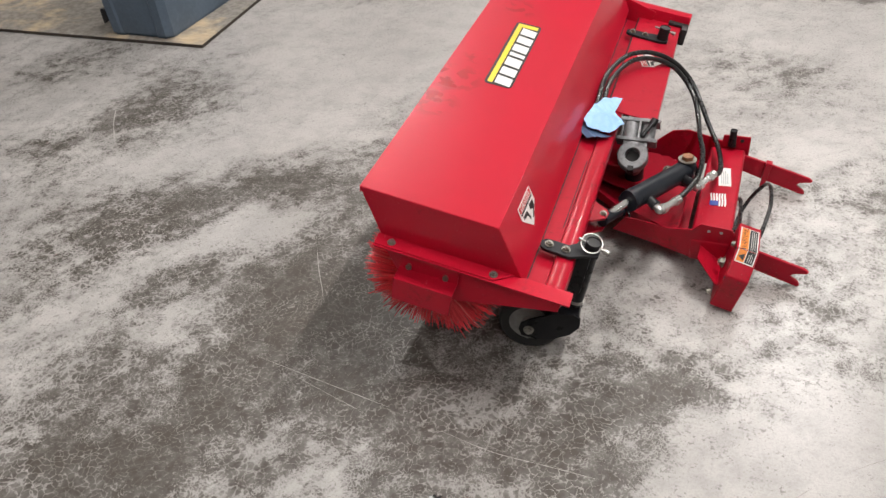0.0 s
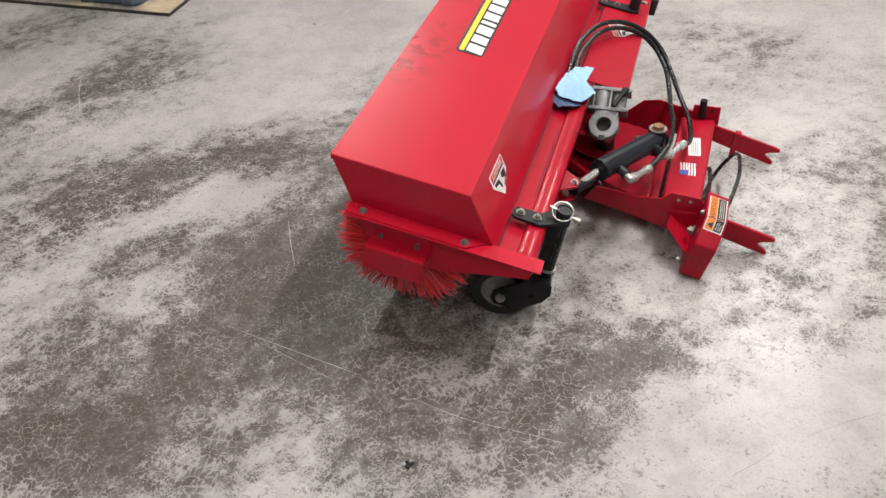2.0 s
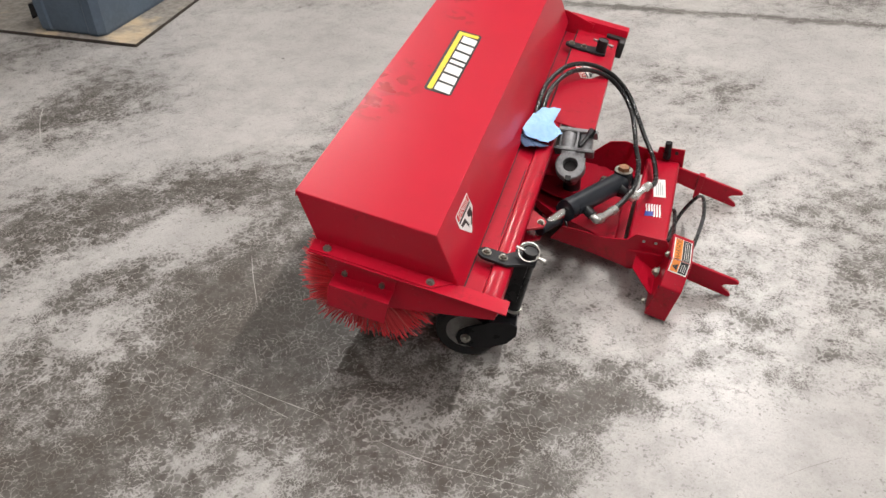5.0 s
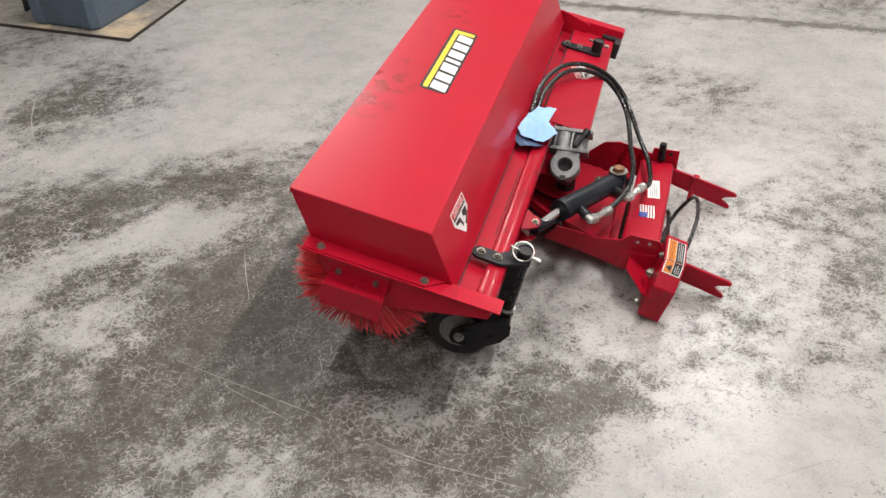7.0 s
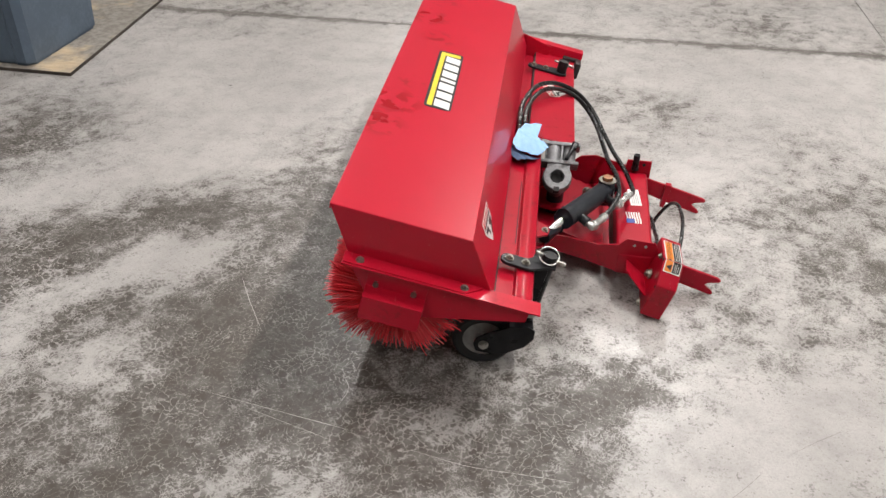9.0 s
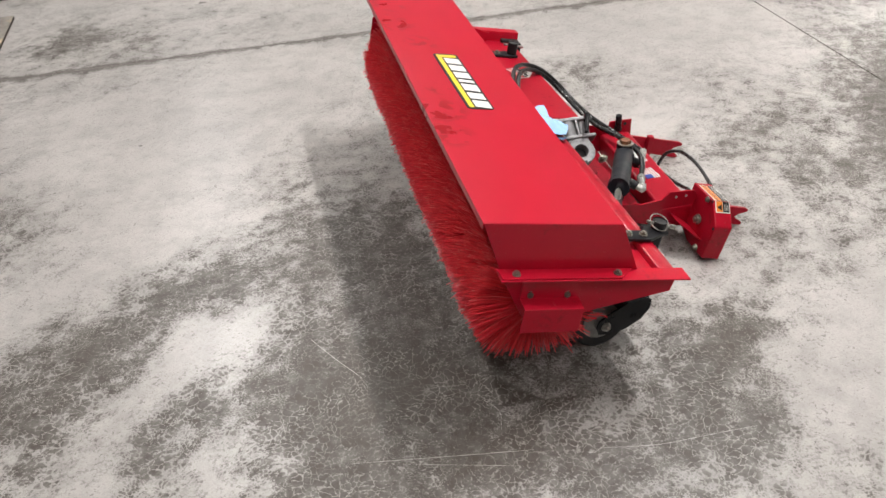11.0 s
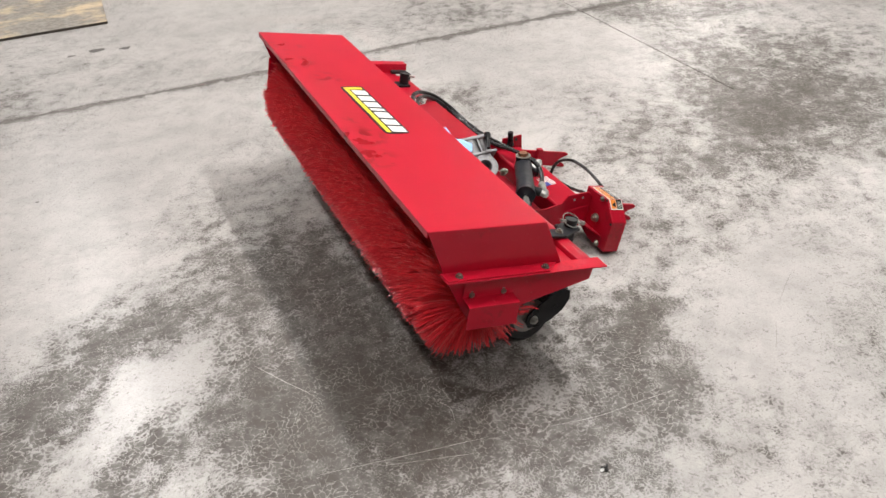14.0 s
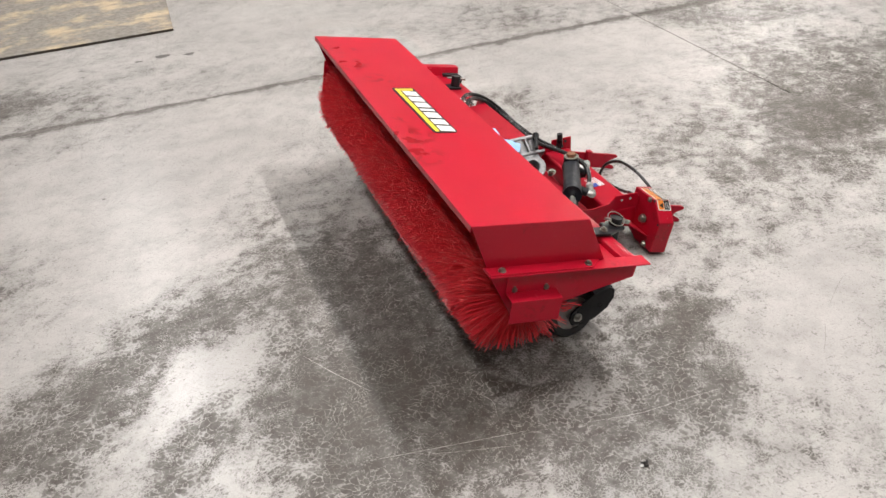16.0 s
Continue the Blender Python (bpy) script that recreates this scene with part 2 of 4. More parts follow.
GREY_INK = Mat("label_grey", (0.35, 0.36, 0.37), 0.4).m
RAG = worn("blue_paper", (0.31, 0.51, 0.79), (0.25, 0.44, 0.73), 0.8, 0.0, 60, 0.3)
RAG_DARK = worn("dark_blue_paper", (0.035, 0.07, 0.15), (0.06, 0.11, 0.20), 0.6, 0.0, 60, 0.3)
CONCRETE = concrete()
JOINT_DIRT = worn("packed_dirt", (0.24, 0.225, 0.205), (0.13, 0.12, 0.108), 0.8, 0.0, 90, 0.4)
SUBBASE = worn("joint_dirt", (0.10, 0.09, 0.08), (0.055, 0.05, 0.045), 0.8)
PLY = plywood()
PLY_EDGE = worn("dark_edge", (0.03, 0.024, 0.02), (0.06, 0.045, 0.035), 0.7)
BIN = worn("grey_blue_plastic", (0.100, 0.140, 0.190), (0.083, 0.116, 0.158), 0.42, 0.0, 60, 0.15)
GRIMY_SCRATCH = Mat("grimy_scratch", (0.24, 0.225, 0.21), 0.6).m
SCRATCH = Mat("scratch", (0.42, 0.40, 0.375), 0.5).m
# colour of the unseen south and west walls, dark to weaken their bounce light
DIM_WALL = worn("dimmed_wall", (0.24, 0.235, 0.23), (0.19, 0.185, 0.18), 0.7)
WALL = worn("white_wall", (0.72, 0.71, 0.69), (0.62, 0.61, 0.59), 0.7)

# ---- mesh helpers ----
WORLD_OF = {}


def thing(name, at, label, category, **more):
    ob = new(name)
    ob.location = at
    WORLD_OF[ob] = Matrix.Translation(at)
    return tagged(ob, label, category, **more)


def finish(name, bm, material, smooth=35):
    bmesh.ops.recalc_face_normals(bm, faces=bm.faces)
    me = bpy.data.meshes.new(name)
    bm.to_mesh(me)
    bm.free()
    me.materials.append(material)
    if smooth:
        me.shade_smooth()
        me.set_sharp_from_angle(angle=radians(smooth))
    return me


def part(name, bm, material, parent, label="", smooth=35):
    ob = new(name, finish(name, bm, material, smooth))
    ob.parent = parent
    ob.matrix_parent_inverse = WORLD_OF[parent].inverted()
    WORLD_OF[ob] = Matrix()
    if smooth:
        ob.modifiers.new("even_shading", "WEIGHTED_NORMAL").keep_sharp = True
    return tagged(ob, label)


def moved(bm, m):
    bm.transform(m)
    return bm


def joined(*parts):
    out = bmesh.new()
    for b in parts:
        me = bpy.data.meshes.new("tmp")
        b.to_mesh(me)
        b.free()
        out.from_mesh(me)
        bpy.data.meshes.remove(me)
    return out


def bevelled(bm, width, segments=2, angle=30):
    edges = [e for e in bm.edges if len(e.link_faces) == 2 and e.calc_face_angle(0) > radians(angle)]
    bmesh.ops.bevel(bm, geom=edges, offset=width, segments=segments, profile=0.5, affect="EDGES", clamp_overlap=True)
    return bm


def box(x0, x1, y0, y1, z0, z1, bevel=0.0):
    bm = bmesh.new()
    bmesh.ops.create_cube(bm, size=1)
    bm.transform(Matrix.LocRotScale(((x0 + x1) / 2, (y0 + y1) / 2, (z0 + z1) / 2), None, (x1 - x0, y1 - y0, z1 - z0)))
    return bevelled(bm, bevel) if bevel else bm


def prism(points, a, b, axis="y", bevel=0.0, seg=2):
    """A polygon drawn in the two other axes, pushed from a to b along the axis."""
    def at(p, d):
        return {"y": (p[0], d, p[1]), "x": (d, p[0], p[1]), "z": (p[0], p[1], d)}[axis]

    bm = bmesh.new()
    low, high = [bm.verts.new(at(p, a)) for p in points], [bm.verts.new(at(p, b)) for p in points]
    bm.faces.new(low)
    bm.faces.new(high[::-1])
    n = len(points)
    for i in range(n):
        bm.faces.new((low[i], high[i], high[(i + 1) % n], low[(i + 1) % n]))
    bmesh.ops.recalc_face_normals(bm, faces=bm.faces)
    return bevelled(bm, bevel, seg) if bevel else bm


def bent(path, thick, a, b, axis="y", bevel=0.0):
    """A folded sheet: an open profile with thickness, pushed along the axis."""
    pts = [Vector(p) for p in path]
    inner = []
    for i, p in enumerate(pts):
        d0 = (p - pts[i - 1]).normalized() if i else (pts[1] - p).normalized()
        d1 = (pts[i + 1] - p).normalized() if i + 1 < len(pts) else d0
        n0, n1 = Vector((d0.y, -d0.x)), Vector((d1.y, -d1.x))
        n = (n0 + n1).normalized()
        inner.append(p + n * thick / max(0.3, n.dot(n0)))
    return prism([tuple(p) for p in pts] + [tuple(p) for p in inner[::-1]], a, b, axis, bevel)


def cyl(p0, p1, r, r2=None, seg=24, bevel=0.0):
    p0, p1 = Vector(p0), Vector(p1)
    bm = bmesh.new()
    bmesh.ops.create_cone(bm, cap_ends=True, segments=seg, radius1=r, radius2=r if r2 is None else r2, depth=(p1 - p0).length)
    bm.transform(Matrix.Translation((p0 + p1) / 2) @ (p1 - p0).to_track_quat("Z", "Y").to_matrix().to_4x4())
    return bevelled(bm, bevel, 2, 50) if bevel else bm


def smooth_path(points, steps=8):
    pts = [Vector(p) for p in points]
    pts = [pts[0] * 2 - pts[1]] + pts + [pts[-1] * 2 - pts[-2]]
    out = []
    for i in range(1, len(pts) - 2):
        a, b, c, d = pts[i - 1 : i + 3]
        for k in range(steps):
            t = k / steps
            out.append(0.5 * (2 * b + (c - a) * t + (2 * a - 5 * b + 4 * c - d) * t * t + (3 * b - a - 3 * c + d) * t**3))
    return out + [pts[-2]]


def pipe(points, r, seg=12, steps=16):
    """A round hose or wire swept along a smooth line."""
    line = smooth_path(points, steps) if steps else [Vector(p) for p in points]
    closed = (line[0] - line[-1]).length < 1e-5
    if closed:
        line = line[:-1]
    bm, rings, side = bmesh.new(), [], None
    n = len(line)
    for i, p in enumerate(line):
        way = (line[(i + 1) % n] - line[i - 1]) if closed else (line[min(i + 1, n - 1)] - line[max(i - 1, 0)])
        way.normalize()
        side = (Vector((0.3, 0.2, 1)) if side is None else side)
        side = (side - way * side.dot(way)).normalized()
        up = way.cross(side)
        rings.append([bm.verts.new(p + r * (math.cos(a) * side + math.sin(a) * up)) for a in (2 * math.pi * k / seg for k in range(seg))])
    for i in range(n if closed else n - 1):
        a, b = rings[i], rings[(i + 1) % n]
        for k in range(seg):
            bm.faces.new((a[k], a[(k + 1) % seg], b[(k + 1) % seg], b[k]))
    if not closed:
        bm.faces.new(rings[0])
        bm.faces.new(rings[-1])
    return bm


def frame_at(at, normal, up=(0, 0, 1)):
    """A frame whose z runs along the normal and whose y leans to up."""
    z = Vector(normal).normalized()
    up = Vector(up) if abs(Vector(up).normalized().dot(z)) < 0.99 else Vector((0, 1, 0))
    x = up.cross(z).normalized()
    y = z.cross(x)
    m = Matrix((x, y, z)).transposed().to_4x4()
    return Matrix.Translation(at) @ m


def hex_bolt(at, normal, size=0.009):
    """A washer, a hexagon head and the end of the thread."""
    head = joined(cyl((0, 0, 0), (0, 0, 0.002), size * 1.35, seg=18), cyl((0, 0, 0.002), (0, 0, size * 0.85), size, seg=6, bevel=0.0006),
                  cyl((0, 0, size * 0.8), (0, 0, size * 1.25), size * 0.5, seg=10))
    return moved(head, frame_at(at, normal))


def flat(points, thick=0.0006):
    """A thin sticker in the local x-y plane."""
    return prism(points, 0, thick, "z")


def rect(x0, x1, y0, y1, r=0.0):
    if not r:
        return [(x0, y0), (x1, y0), (x1, y1), (x0, y1)]
    out = []
    for cx, cy, a in ((x1 - r, y0 + r, -90), (x1 - r, y1 - r, 0), (x0 + r, y1 - r, 90), (x0 + r, y0 + r, 180)):
        out += [(cx + r * math.cos(radians(a + k * 22.5)), cy + r * math.sin(radians(a + k * 22.5))) for k in range(5)]
    return out


def lettering(text, size):
    """Flat letters as a bmesh, centred on the origin."""
    curve = bpy.data.curves.new("letters", "FONT")
    curve.body, curve.size, curve.align_x, curve.align_y = text, size, "CENTER", "CENTER"
    curve.extrude = 0.0001
    ob = new("letters", curve)
    bpy.context.view_layer.update()
    me = ob.evaluated_get(bpy.context.evaluated_depsgraph_get()).to_mesh()
    bm = bmesh.new()
    bm.from_mesh(me)
    bpy.data.objects.remove(ob)
    bpy.data.curves.remove(curve)
    return bm


# ---- the floor: four slabs between two joints ----
JOINT = pose(1.99, 2.835, 0, 0, 0, 2.45)
# dark places, worn and partly painted as the broom's shade, and pale places: x, y, reach along and across, the way it
# runs in degrees, weight
# several entries beside the brush and hitch deepen the broom's shadow by colour
WORN_SHADED_NEAR = [(-0.61, -0.33, 0.30, 0.13, 70, 1.0), (-0.60, -0.53, 0.20, 0.12, 0, 0.6), (-0.88, -0.55, 0.2, 0.2, 0, 0.6), (-0.50, -0.02, 0.16, 0.14, 60, 0.5),
             (-0.38, 0.10, 0.20, 0.16, 60, 0.8), (-0.60, 0.25, 0.14, 0.12, 45, 0.6), (-0.30, 0.40, 0.35, 0.18, 90, 0.6), (-0.26, 0.72, 0.30, 0.20, 90, 0.6),
             (-1.12, 0.42, 0.24, 0.13, 50, 0.6), (-1.34, 0.36, 0.25, 0.16, 50, 0.5), (-0.82, 0.70, 0.28, 0.10, 39, 0.55), (-1.80, 0.96, 0.36, 0.18, 72, 0.85),
             (-1.50, 1.18, 0.22, 0.14, 60, 0.3), (-0.19, -0.12, 0.20, 0.12, 20, 0.6), (-0.04, 0.12, 0.18, 0.14, 0, 0.5),
             (-0.35, -0.10, 0.75, 0.50, 20, 0.22), (-0.20, -0.25, 0.45, 0.32, 0, 0.32), (-1.15, 0.45, 0.60, 0.45, 40, 0.22), (-0.1, 0.6, 0.5, 0.3, 90, 0.15),
             (-0.48, 0.68, 0.34, 0.22, 70, 0.32), (-0.98, 0.15, 0.40, 0.28, 60, 0.16), (-0.53, 0.12, 0.2, 0.14, 50, 0.15),
             (-0.58, 0.38, 0.50, 0.38, 60, 0.16), (-1.05, 0.05, 0.35, 0.30, 60, 0.12), (-0.15, -0.28, 0.3, 0.2, 0, 0.10), (-0.40, -0.48, 0.20, 0.14, 0, 0.30), (-0.48, 1.0, 0.42, 0.28, 75, 0.30), (-0.98, -0.30, 0.35, 0.25, 60, 0.14), (-0.88, 0.05, 0.22, 0.20, 60, 0.08)]
WORN_SHADED_FAR = [(0.46, 0.0, 0.18, 0.12, 45, 0.8), (0.37, -0.15, 0.14, 0.12, 0, 0.65), (0.59, 0.08, 0.14, 0.09, 30, 0.4), (0.36, 0.14, 0.12, 0.10, 0, 0.5),
            (0.13, 0.07, 0.14, 0.10, 0, 0.5), (1.08, 0.52, 0.35, 0.20, 30, 0.22), (0.70, 0.75, 0.30, 0.40, 20, 0.16), (0.76, 0.19, 0.24, 0.15, 20, 0.22), (1.85, 1.10, 0.60, 0.40, 30, 0.22), (2.7, 1.5, 0.5, 0.4, 30, 0.35), (0.20, -0.30, 0.28, 0.14, 10, 0.36), (0.52, -0.02, 0.22, 0.16, 20, 0.12), (0.68, 1.95, 0.26, 0.17, 10, 0.65), (1.10, 1.17, 0.30, 0.22, 30, 0.35),
            (2.05, 1.15, 0.50, 0.36, 40, 0.95), (1.52, 0.90, 0.40, 0.22, 30, 0.4), (2.4, 2.6, 0.5, 0.4, 0, 0.6), (-1.90, 1.47, 0.30, 0.14, 60, 0.25),
            (-2.38, 1.32, 0.26, 0.2, 60, 0.6), (-1.54, 3.06, 0.33, 0.25, 0, 0.6), (1.31, 3.20, 0.36, 0.25, 0, 0.5), (2.3, 1.8, 0.5, 0.4, 0, 0.4)]
PALE_NEAR = [(-0.86, 0.43, 0.24, 0.10, 47, 1.0), (-1.06, 0.02, 0.28, 0.10, 73, 0.7), (-0.80, -0.05, 0.14, 0.09, 60, 0.55), (-0.70, -0.39, 0.06, 0.06, 0, 0.9),
             (-1.08, 0.92, 0.40, 0.11, 35, 0.6), (-1.06, 1.32, 0.30, 0.2, 50, 0.5), (-0.20, -0.38, 0.16, 0.10, 30, 0.25), (0.26, 0.02, 0.22, 0.16, 0, 0.14), (-0.66, 0.0, 0.12, 0.07, 30, 0.3), (0.10, -0.06, 0.14, 0.07, -20, 0.55),
             (1.02, 0.10, 0.30, 0.16, 20, 0.5), (0.66, -0.15, 0.20, 0.15, 0, 0.45), (0.72, 0.30, 0.22, 0.10, 40, 0.1)]
PALE_FAR = [(-0.93, 1.66, 0.4, 0.3, 50, 0.5), (-1.40, 1.95, 0.4, 0.3, 0, 0.5), (1.25, 2.3, 0.6, 0.4, 0, 0.6), (-0.5, 2.3, 0.5, 0.4, 0, 0.55),
            (-2.24, 1.08, 0.26, 0.2, 0, 0.4), (0.92, 1.40, 0.25, 0.15, 0, 0.3), (1.75, 2.35, 0.35, 0.35, 0, 0.5), (-0.2, 3.9, 0.6, 0.6, 0, 0.5)]


def wear_shade_at(x, y):
    """How worn the slab's skin is, with the shade painted beside brush and hitch, over arrays of places."""
    total = np.full(x.shape, 0.13)
    wx = x + 0.025 * np.sin(9.1 * y + 1.3) + 0.018 * np.sin(21.7 * y - 8.3 * x + 0.4)
    wy = y + 0.025 * np.sin(8.3 * x + 0.2) + 0.018 * np.sin(22.9 * x + 9.1 * y + 2.0)
    for sign, spots in ((1.0, WORN_SHADED_NEAR), (1.0, WORN_SHADED_FAR), (-0.9, PALE_NEAR), (-0.9, PALE_FAR)):
        for px, py, along, across, way, k in spots:
            c, s = math.cos(radians(way)), math.sin(radians(way))
            u, v = (wx - px) * c + (wy - py) * s, (wy - py) * c - (wx - px) * s
            total += sign * k * np.exp(-((u / along) ** 2 + (v / across) ** 2))
    return np.where(total > 0.45, 0.45 + 0.8 * (total - 0.45), total)


def slab(u0, u1, v0, v1):
    def ticks(a, b):
        inner = np.arange(-6.0, 6.0, 0.04)
        out = np.concatenate([[a, b], inner[(inner > a) & (inner < b)]])
        return np.unique(out)

    us, vs = ticks(u0, u1), ticks(v0, v1)
    uu, vv = np.meshgrid(us, vs)
    c, s = math.cos(radians(2.45)), math.sin(radians(2.45))
    lean = uu + 0.065 * vv
    x, y = 1.99 + c * lean - s * vv, 2.835 + s * lean + c * vv
    rows, cols = uu.shape
    verts = np.stack([x, y, np.zeros_like(x)], -1).reshape(-1, 3)
    i = np.arange(rows * cols).reshape(rows, cols)
    quads = np.stack([i[:-1, :-1], i[:-1, 1:], i[1:, 1:], i[1:, :-1]], -1).reshape(-1, 4)
    rim = np.concatenate([i[0, :], i[1:, -1], i[-1, -2::-1], i[-2:0:-1, 0]])
    under = verts[rim] + [0, 0, -0.04]
    k = len(verts) + np.arange(len(rim))
    sides = np.stack([rim, k, np.roll(k, -1), np.roll(rim, -1)], -1)
    me = bpy.data.meshes.new("slab")
    me.from_pydata(np.concatenate([verts, under]).tolist(), [], np.concatenate([quads, sides]).tolist())
    wear = np.clip(wear_shade_at(x, y), -0.7, 1.25).reshape(-1)
    # dirt along the wide joint
    band = np.exp(-(((vv + 0.005) / 0.035) ** 2)).reshape(-1) * 1.0
    wear = np.concatenate([wear + band, np.full(len(rim), 1.0)])
    me.attributes.new("wear", "FLOAT", "POINT").data.foreach_set("value", wear.astype(np.float32))
    me.materials.append(CONCRETE)
    return me


floor = new("floor", finish("floor", box(-12, 12, -10, 14, -0.3, -0.003), SUBBASE, 0))
tagged(floor, "worn mottled grey concrete shop floor with saw-cut joints", "floor", kind="structure")
WORLD_OF[floor] = Matrix()
for u0, u1, v0, v1 in ((-13, -0.004, -12, -0.009), (0.004, 9, -12, -0.009), (-13, -0.0025, 0.009, 10), (0.0025, 9, 0.009, 10)):
    ob = new("slab", slab(u0, u1, v0, v1))
    ob.parent = floor
ob = new("joint_filler", slab(-0.004, 0.004, -12, -1.45))
ob.parent = floor
bm = moved(box(-12, 9, -0.0088, 0.0088, -0.004, -0.0010), JOINT)
ob = new("joint_dirt", finish("joint_dirt", bm, JOINT_DIRT, 0))
ob.parent = floor


def scratch(points, width):
    """A shallow pale scratch drawn across the slab."""
    line = smooth_path([(*p, 0.0007) for p in points], 10)
    bm, pairs = bmesh.new(), []
    for i, p in enumerate(line):
        way = (line[min(i + 1, len(line) - 1)] - line[max(i - 1, 0)]).normalized()
        w = width * (0.25 + 0.75 * random.random()) * min(1, 0.2 + min(i, len(line) - 1 - i) / 4)
        side = Vector((-way.y, way.x, 0)) * w / 2
        pairs.append((bm.verts.new(p + side), bm.verts.new(p - side)))
    for a, b in zip(pairs, pairs[1:]):
        bm.faces.new((a[0], a[1], b[1], b[0]))
    return bm


for pts, w in ((((-0.50, -0.085), (-0.3, -0.115), (-0.07, -0.148)), 0.004), (((0.08, -0.18), (0.21, -0.202), (0.33, -0.203), (0.46, -0.204)), 0.004),
               (((-0.56, 0.39), (-0.50, 0.29), (-0.42, 0.17)), 0.005), (((-1.89, 1.06), (-1.8, 0.93), (-1.68, 0.79)), 0.008),
               (((-0.15, 0.04), (-0.12, -0.01), (-0.13, -0.07)), 0.004), (((-0.36, -0.12), (-0.25, -0.15), (-0.1, -0.19)), 0.003)):
    ob = new("scratch", finish("scratch", scratch(pts, 0.55 * w), SCRATCH, 0))
    ob.parent = floor
for pts, w in ((((0.97, -0.02), (1.04, 0.034), (1.115, 0.086)), 0.0022), (((0.796, -0.197), (0.845, -0.146), (0.892, -0.091)), 0.0024), (((0.874, -0.168), (0.90, -0.168), (0.927, -0.171)), 0.0024)):
    ob = new("scratch", finish("scratch", scratch(pts, w), GRIMY_SCRATCH, 0))
    ob.parent = floor

STAINS = [(-0.82, 3.598, 0.036), (-0.661, 3.553, 0.028), (-0.96, 3.563, 0.018), (-0.47, 0.82, 0.008), (-1.136, 1.742, 0.007)]
STAIN = worn("oil_stain", (0.07, 0.062, 0.055), (0.12, 0.11, 0.10), 0.4)


def blot(x, y, r, seed):
    """A thin irregular spill spot."""
    rng = random.Random(seed)
    pts = []
    for k in range(14):
        a, d = 2 * math.pi * k / 14, r * (0.65 + 0.5 * rng.random())
        pts.append((x + 1.3 * d * math.cos(a), y + d * math.sin(a)))
    return moved(flat(pts, 0.0004), Matrix.Translation((0, 0, 0.0006)))


for k, (bx, by, br) in enumerate(STAINS):
    ob = new("stain", finish("stain", blot(bx, by, br, k), STAIN, 0))
    ob.parent = floor

# ---- the shell of the hall: unseen, its south and west walls darkened to dim reflections ----
for name, dims in (("wall_north", (-12, 12, 14, 14.2, -0.3, 4.9)), ("wall_south", (-12, 12, -10.2, -10, -0.3, 4.9)),
                   ("wall_east", (12, 12.2, -10.2, 14.2, -0.3, 4.9)), ("wall_west", (-12.2, -12, -10.2, 14.2, -0.3, 4.9))):
    dim = name in ("wall_south", "wall_west")
    tagged(new(name, finish(name, box(*dims), DIM_WALL if dim else WALL, 0)), "unseen workshop wall, greyed to dim its reflections" if dim else "unseen plain white workshop wall", "wall", kind="structure")
tagged(new("ceiling", finish("ceiling", box(-12.2, 12.2, -10.2, 14.2, 4.9, 5.1), WALL, 0)), "unseen plain white workshop ceiling", "ceiling", kind="structure")

# ---- the sweeper: its head leans back on the casters ----
HEAD = Matrix.Translation((-0.146, 0.010, 0.5415)) @ Matrix.Rotation(radians(1.99), 4, "Z") @ Matrix.Rotation(radians(1.58), 4, "X") @ Matrix.Rotation(radians(11.86), 4, "Y")
# the frame behind the hood runs level, so that it drops away from the hood towards its far end
FRAME = HEAD @ Matrix.Translation((0, 0, -0.12)) @ Matrix.Rotation(radians(-1.5), 4, "X") @ Matrix.Translation((0, 0, 0.12))
LONG = 1.539
sweeper = thing("rotary_broom", (0.25, 0.75, 0.0), "red steel rotary broom attachment standing on concrete floor", "broom attachment")


def head(name, bm, material, parent=None, label="", smooth=35):
    return part(name, moved(bm, HEAD), material, parent or sweeper, label, smooth)


def rear(name, bm, material, parent=None, label="", smooth=35):
    return part(name, moved(bm, FRAME), material, parent or sweeper, label, smooth)


hood = head("hood", bent([(0.001, -0.017), (0, 0), (0.328, 0), (0.4122, -0.140)], 0.003, 0, LONG, bevel=0.0012), HOOD_RED)
end_shape = [(0.0012, -0.0012), (0.3272, -0.0012), (0.4005, -0.122), (0.063, -0.122)]
for y0, y1, side in ((-0.0015, 0.0015, -1), (LONG - 0.0015, LONG + 0.0015, 1)):
    head("end_panel", prism(end_shape, y0, y1), RED, hood)
    off = 0 if side < 0 else LONG
    lip = [(0.054, off), (0.388, off), (0.345, off + side * 0.038), (0.058, off + side * 0.038)]
    head("flange", prism(lip, -0.1215, -0.1185, "z", 0.0006), RED, hood)

# end plates with the outward top edge
end_plate_shape = [(0.06, -0.124), (0.505, -0.124), (0.500, -0.178), (0.385, -0.210), (0.27, -0.243), (0.15, -0.262), (0.112, -0.205)]
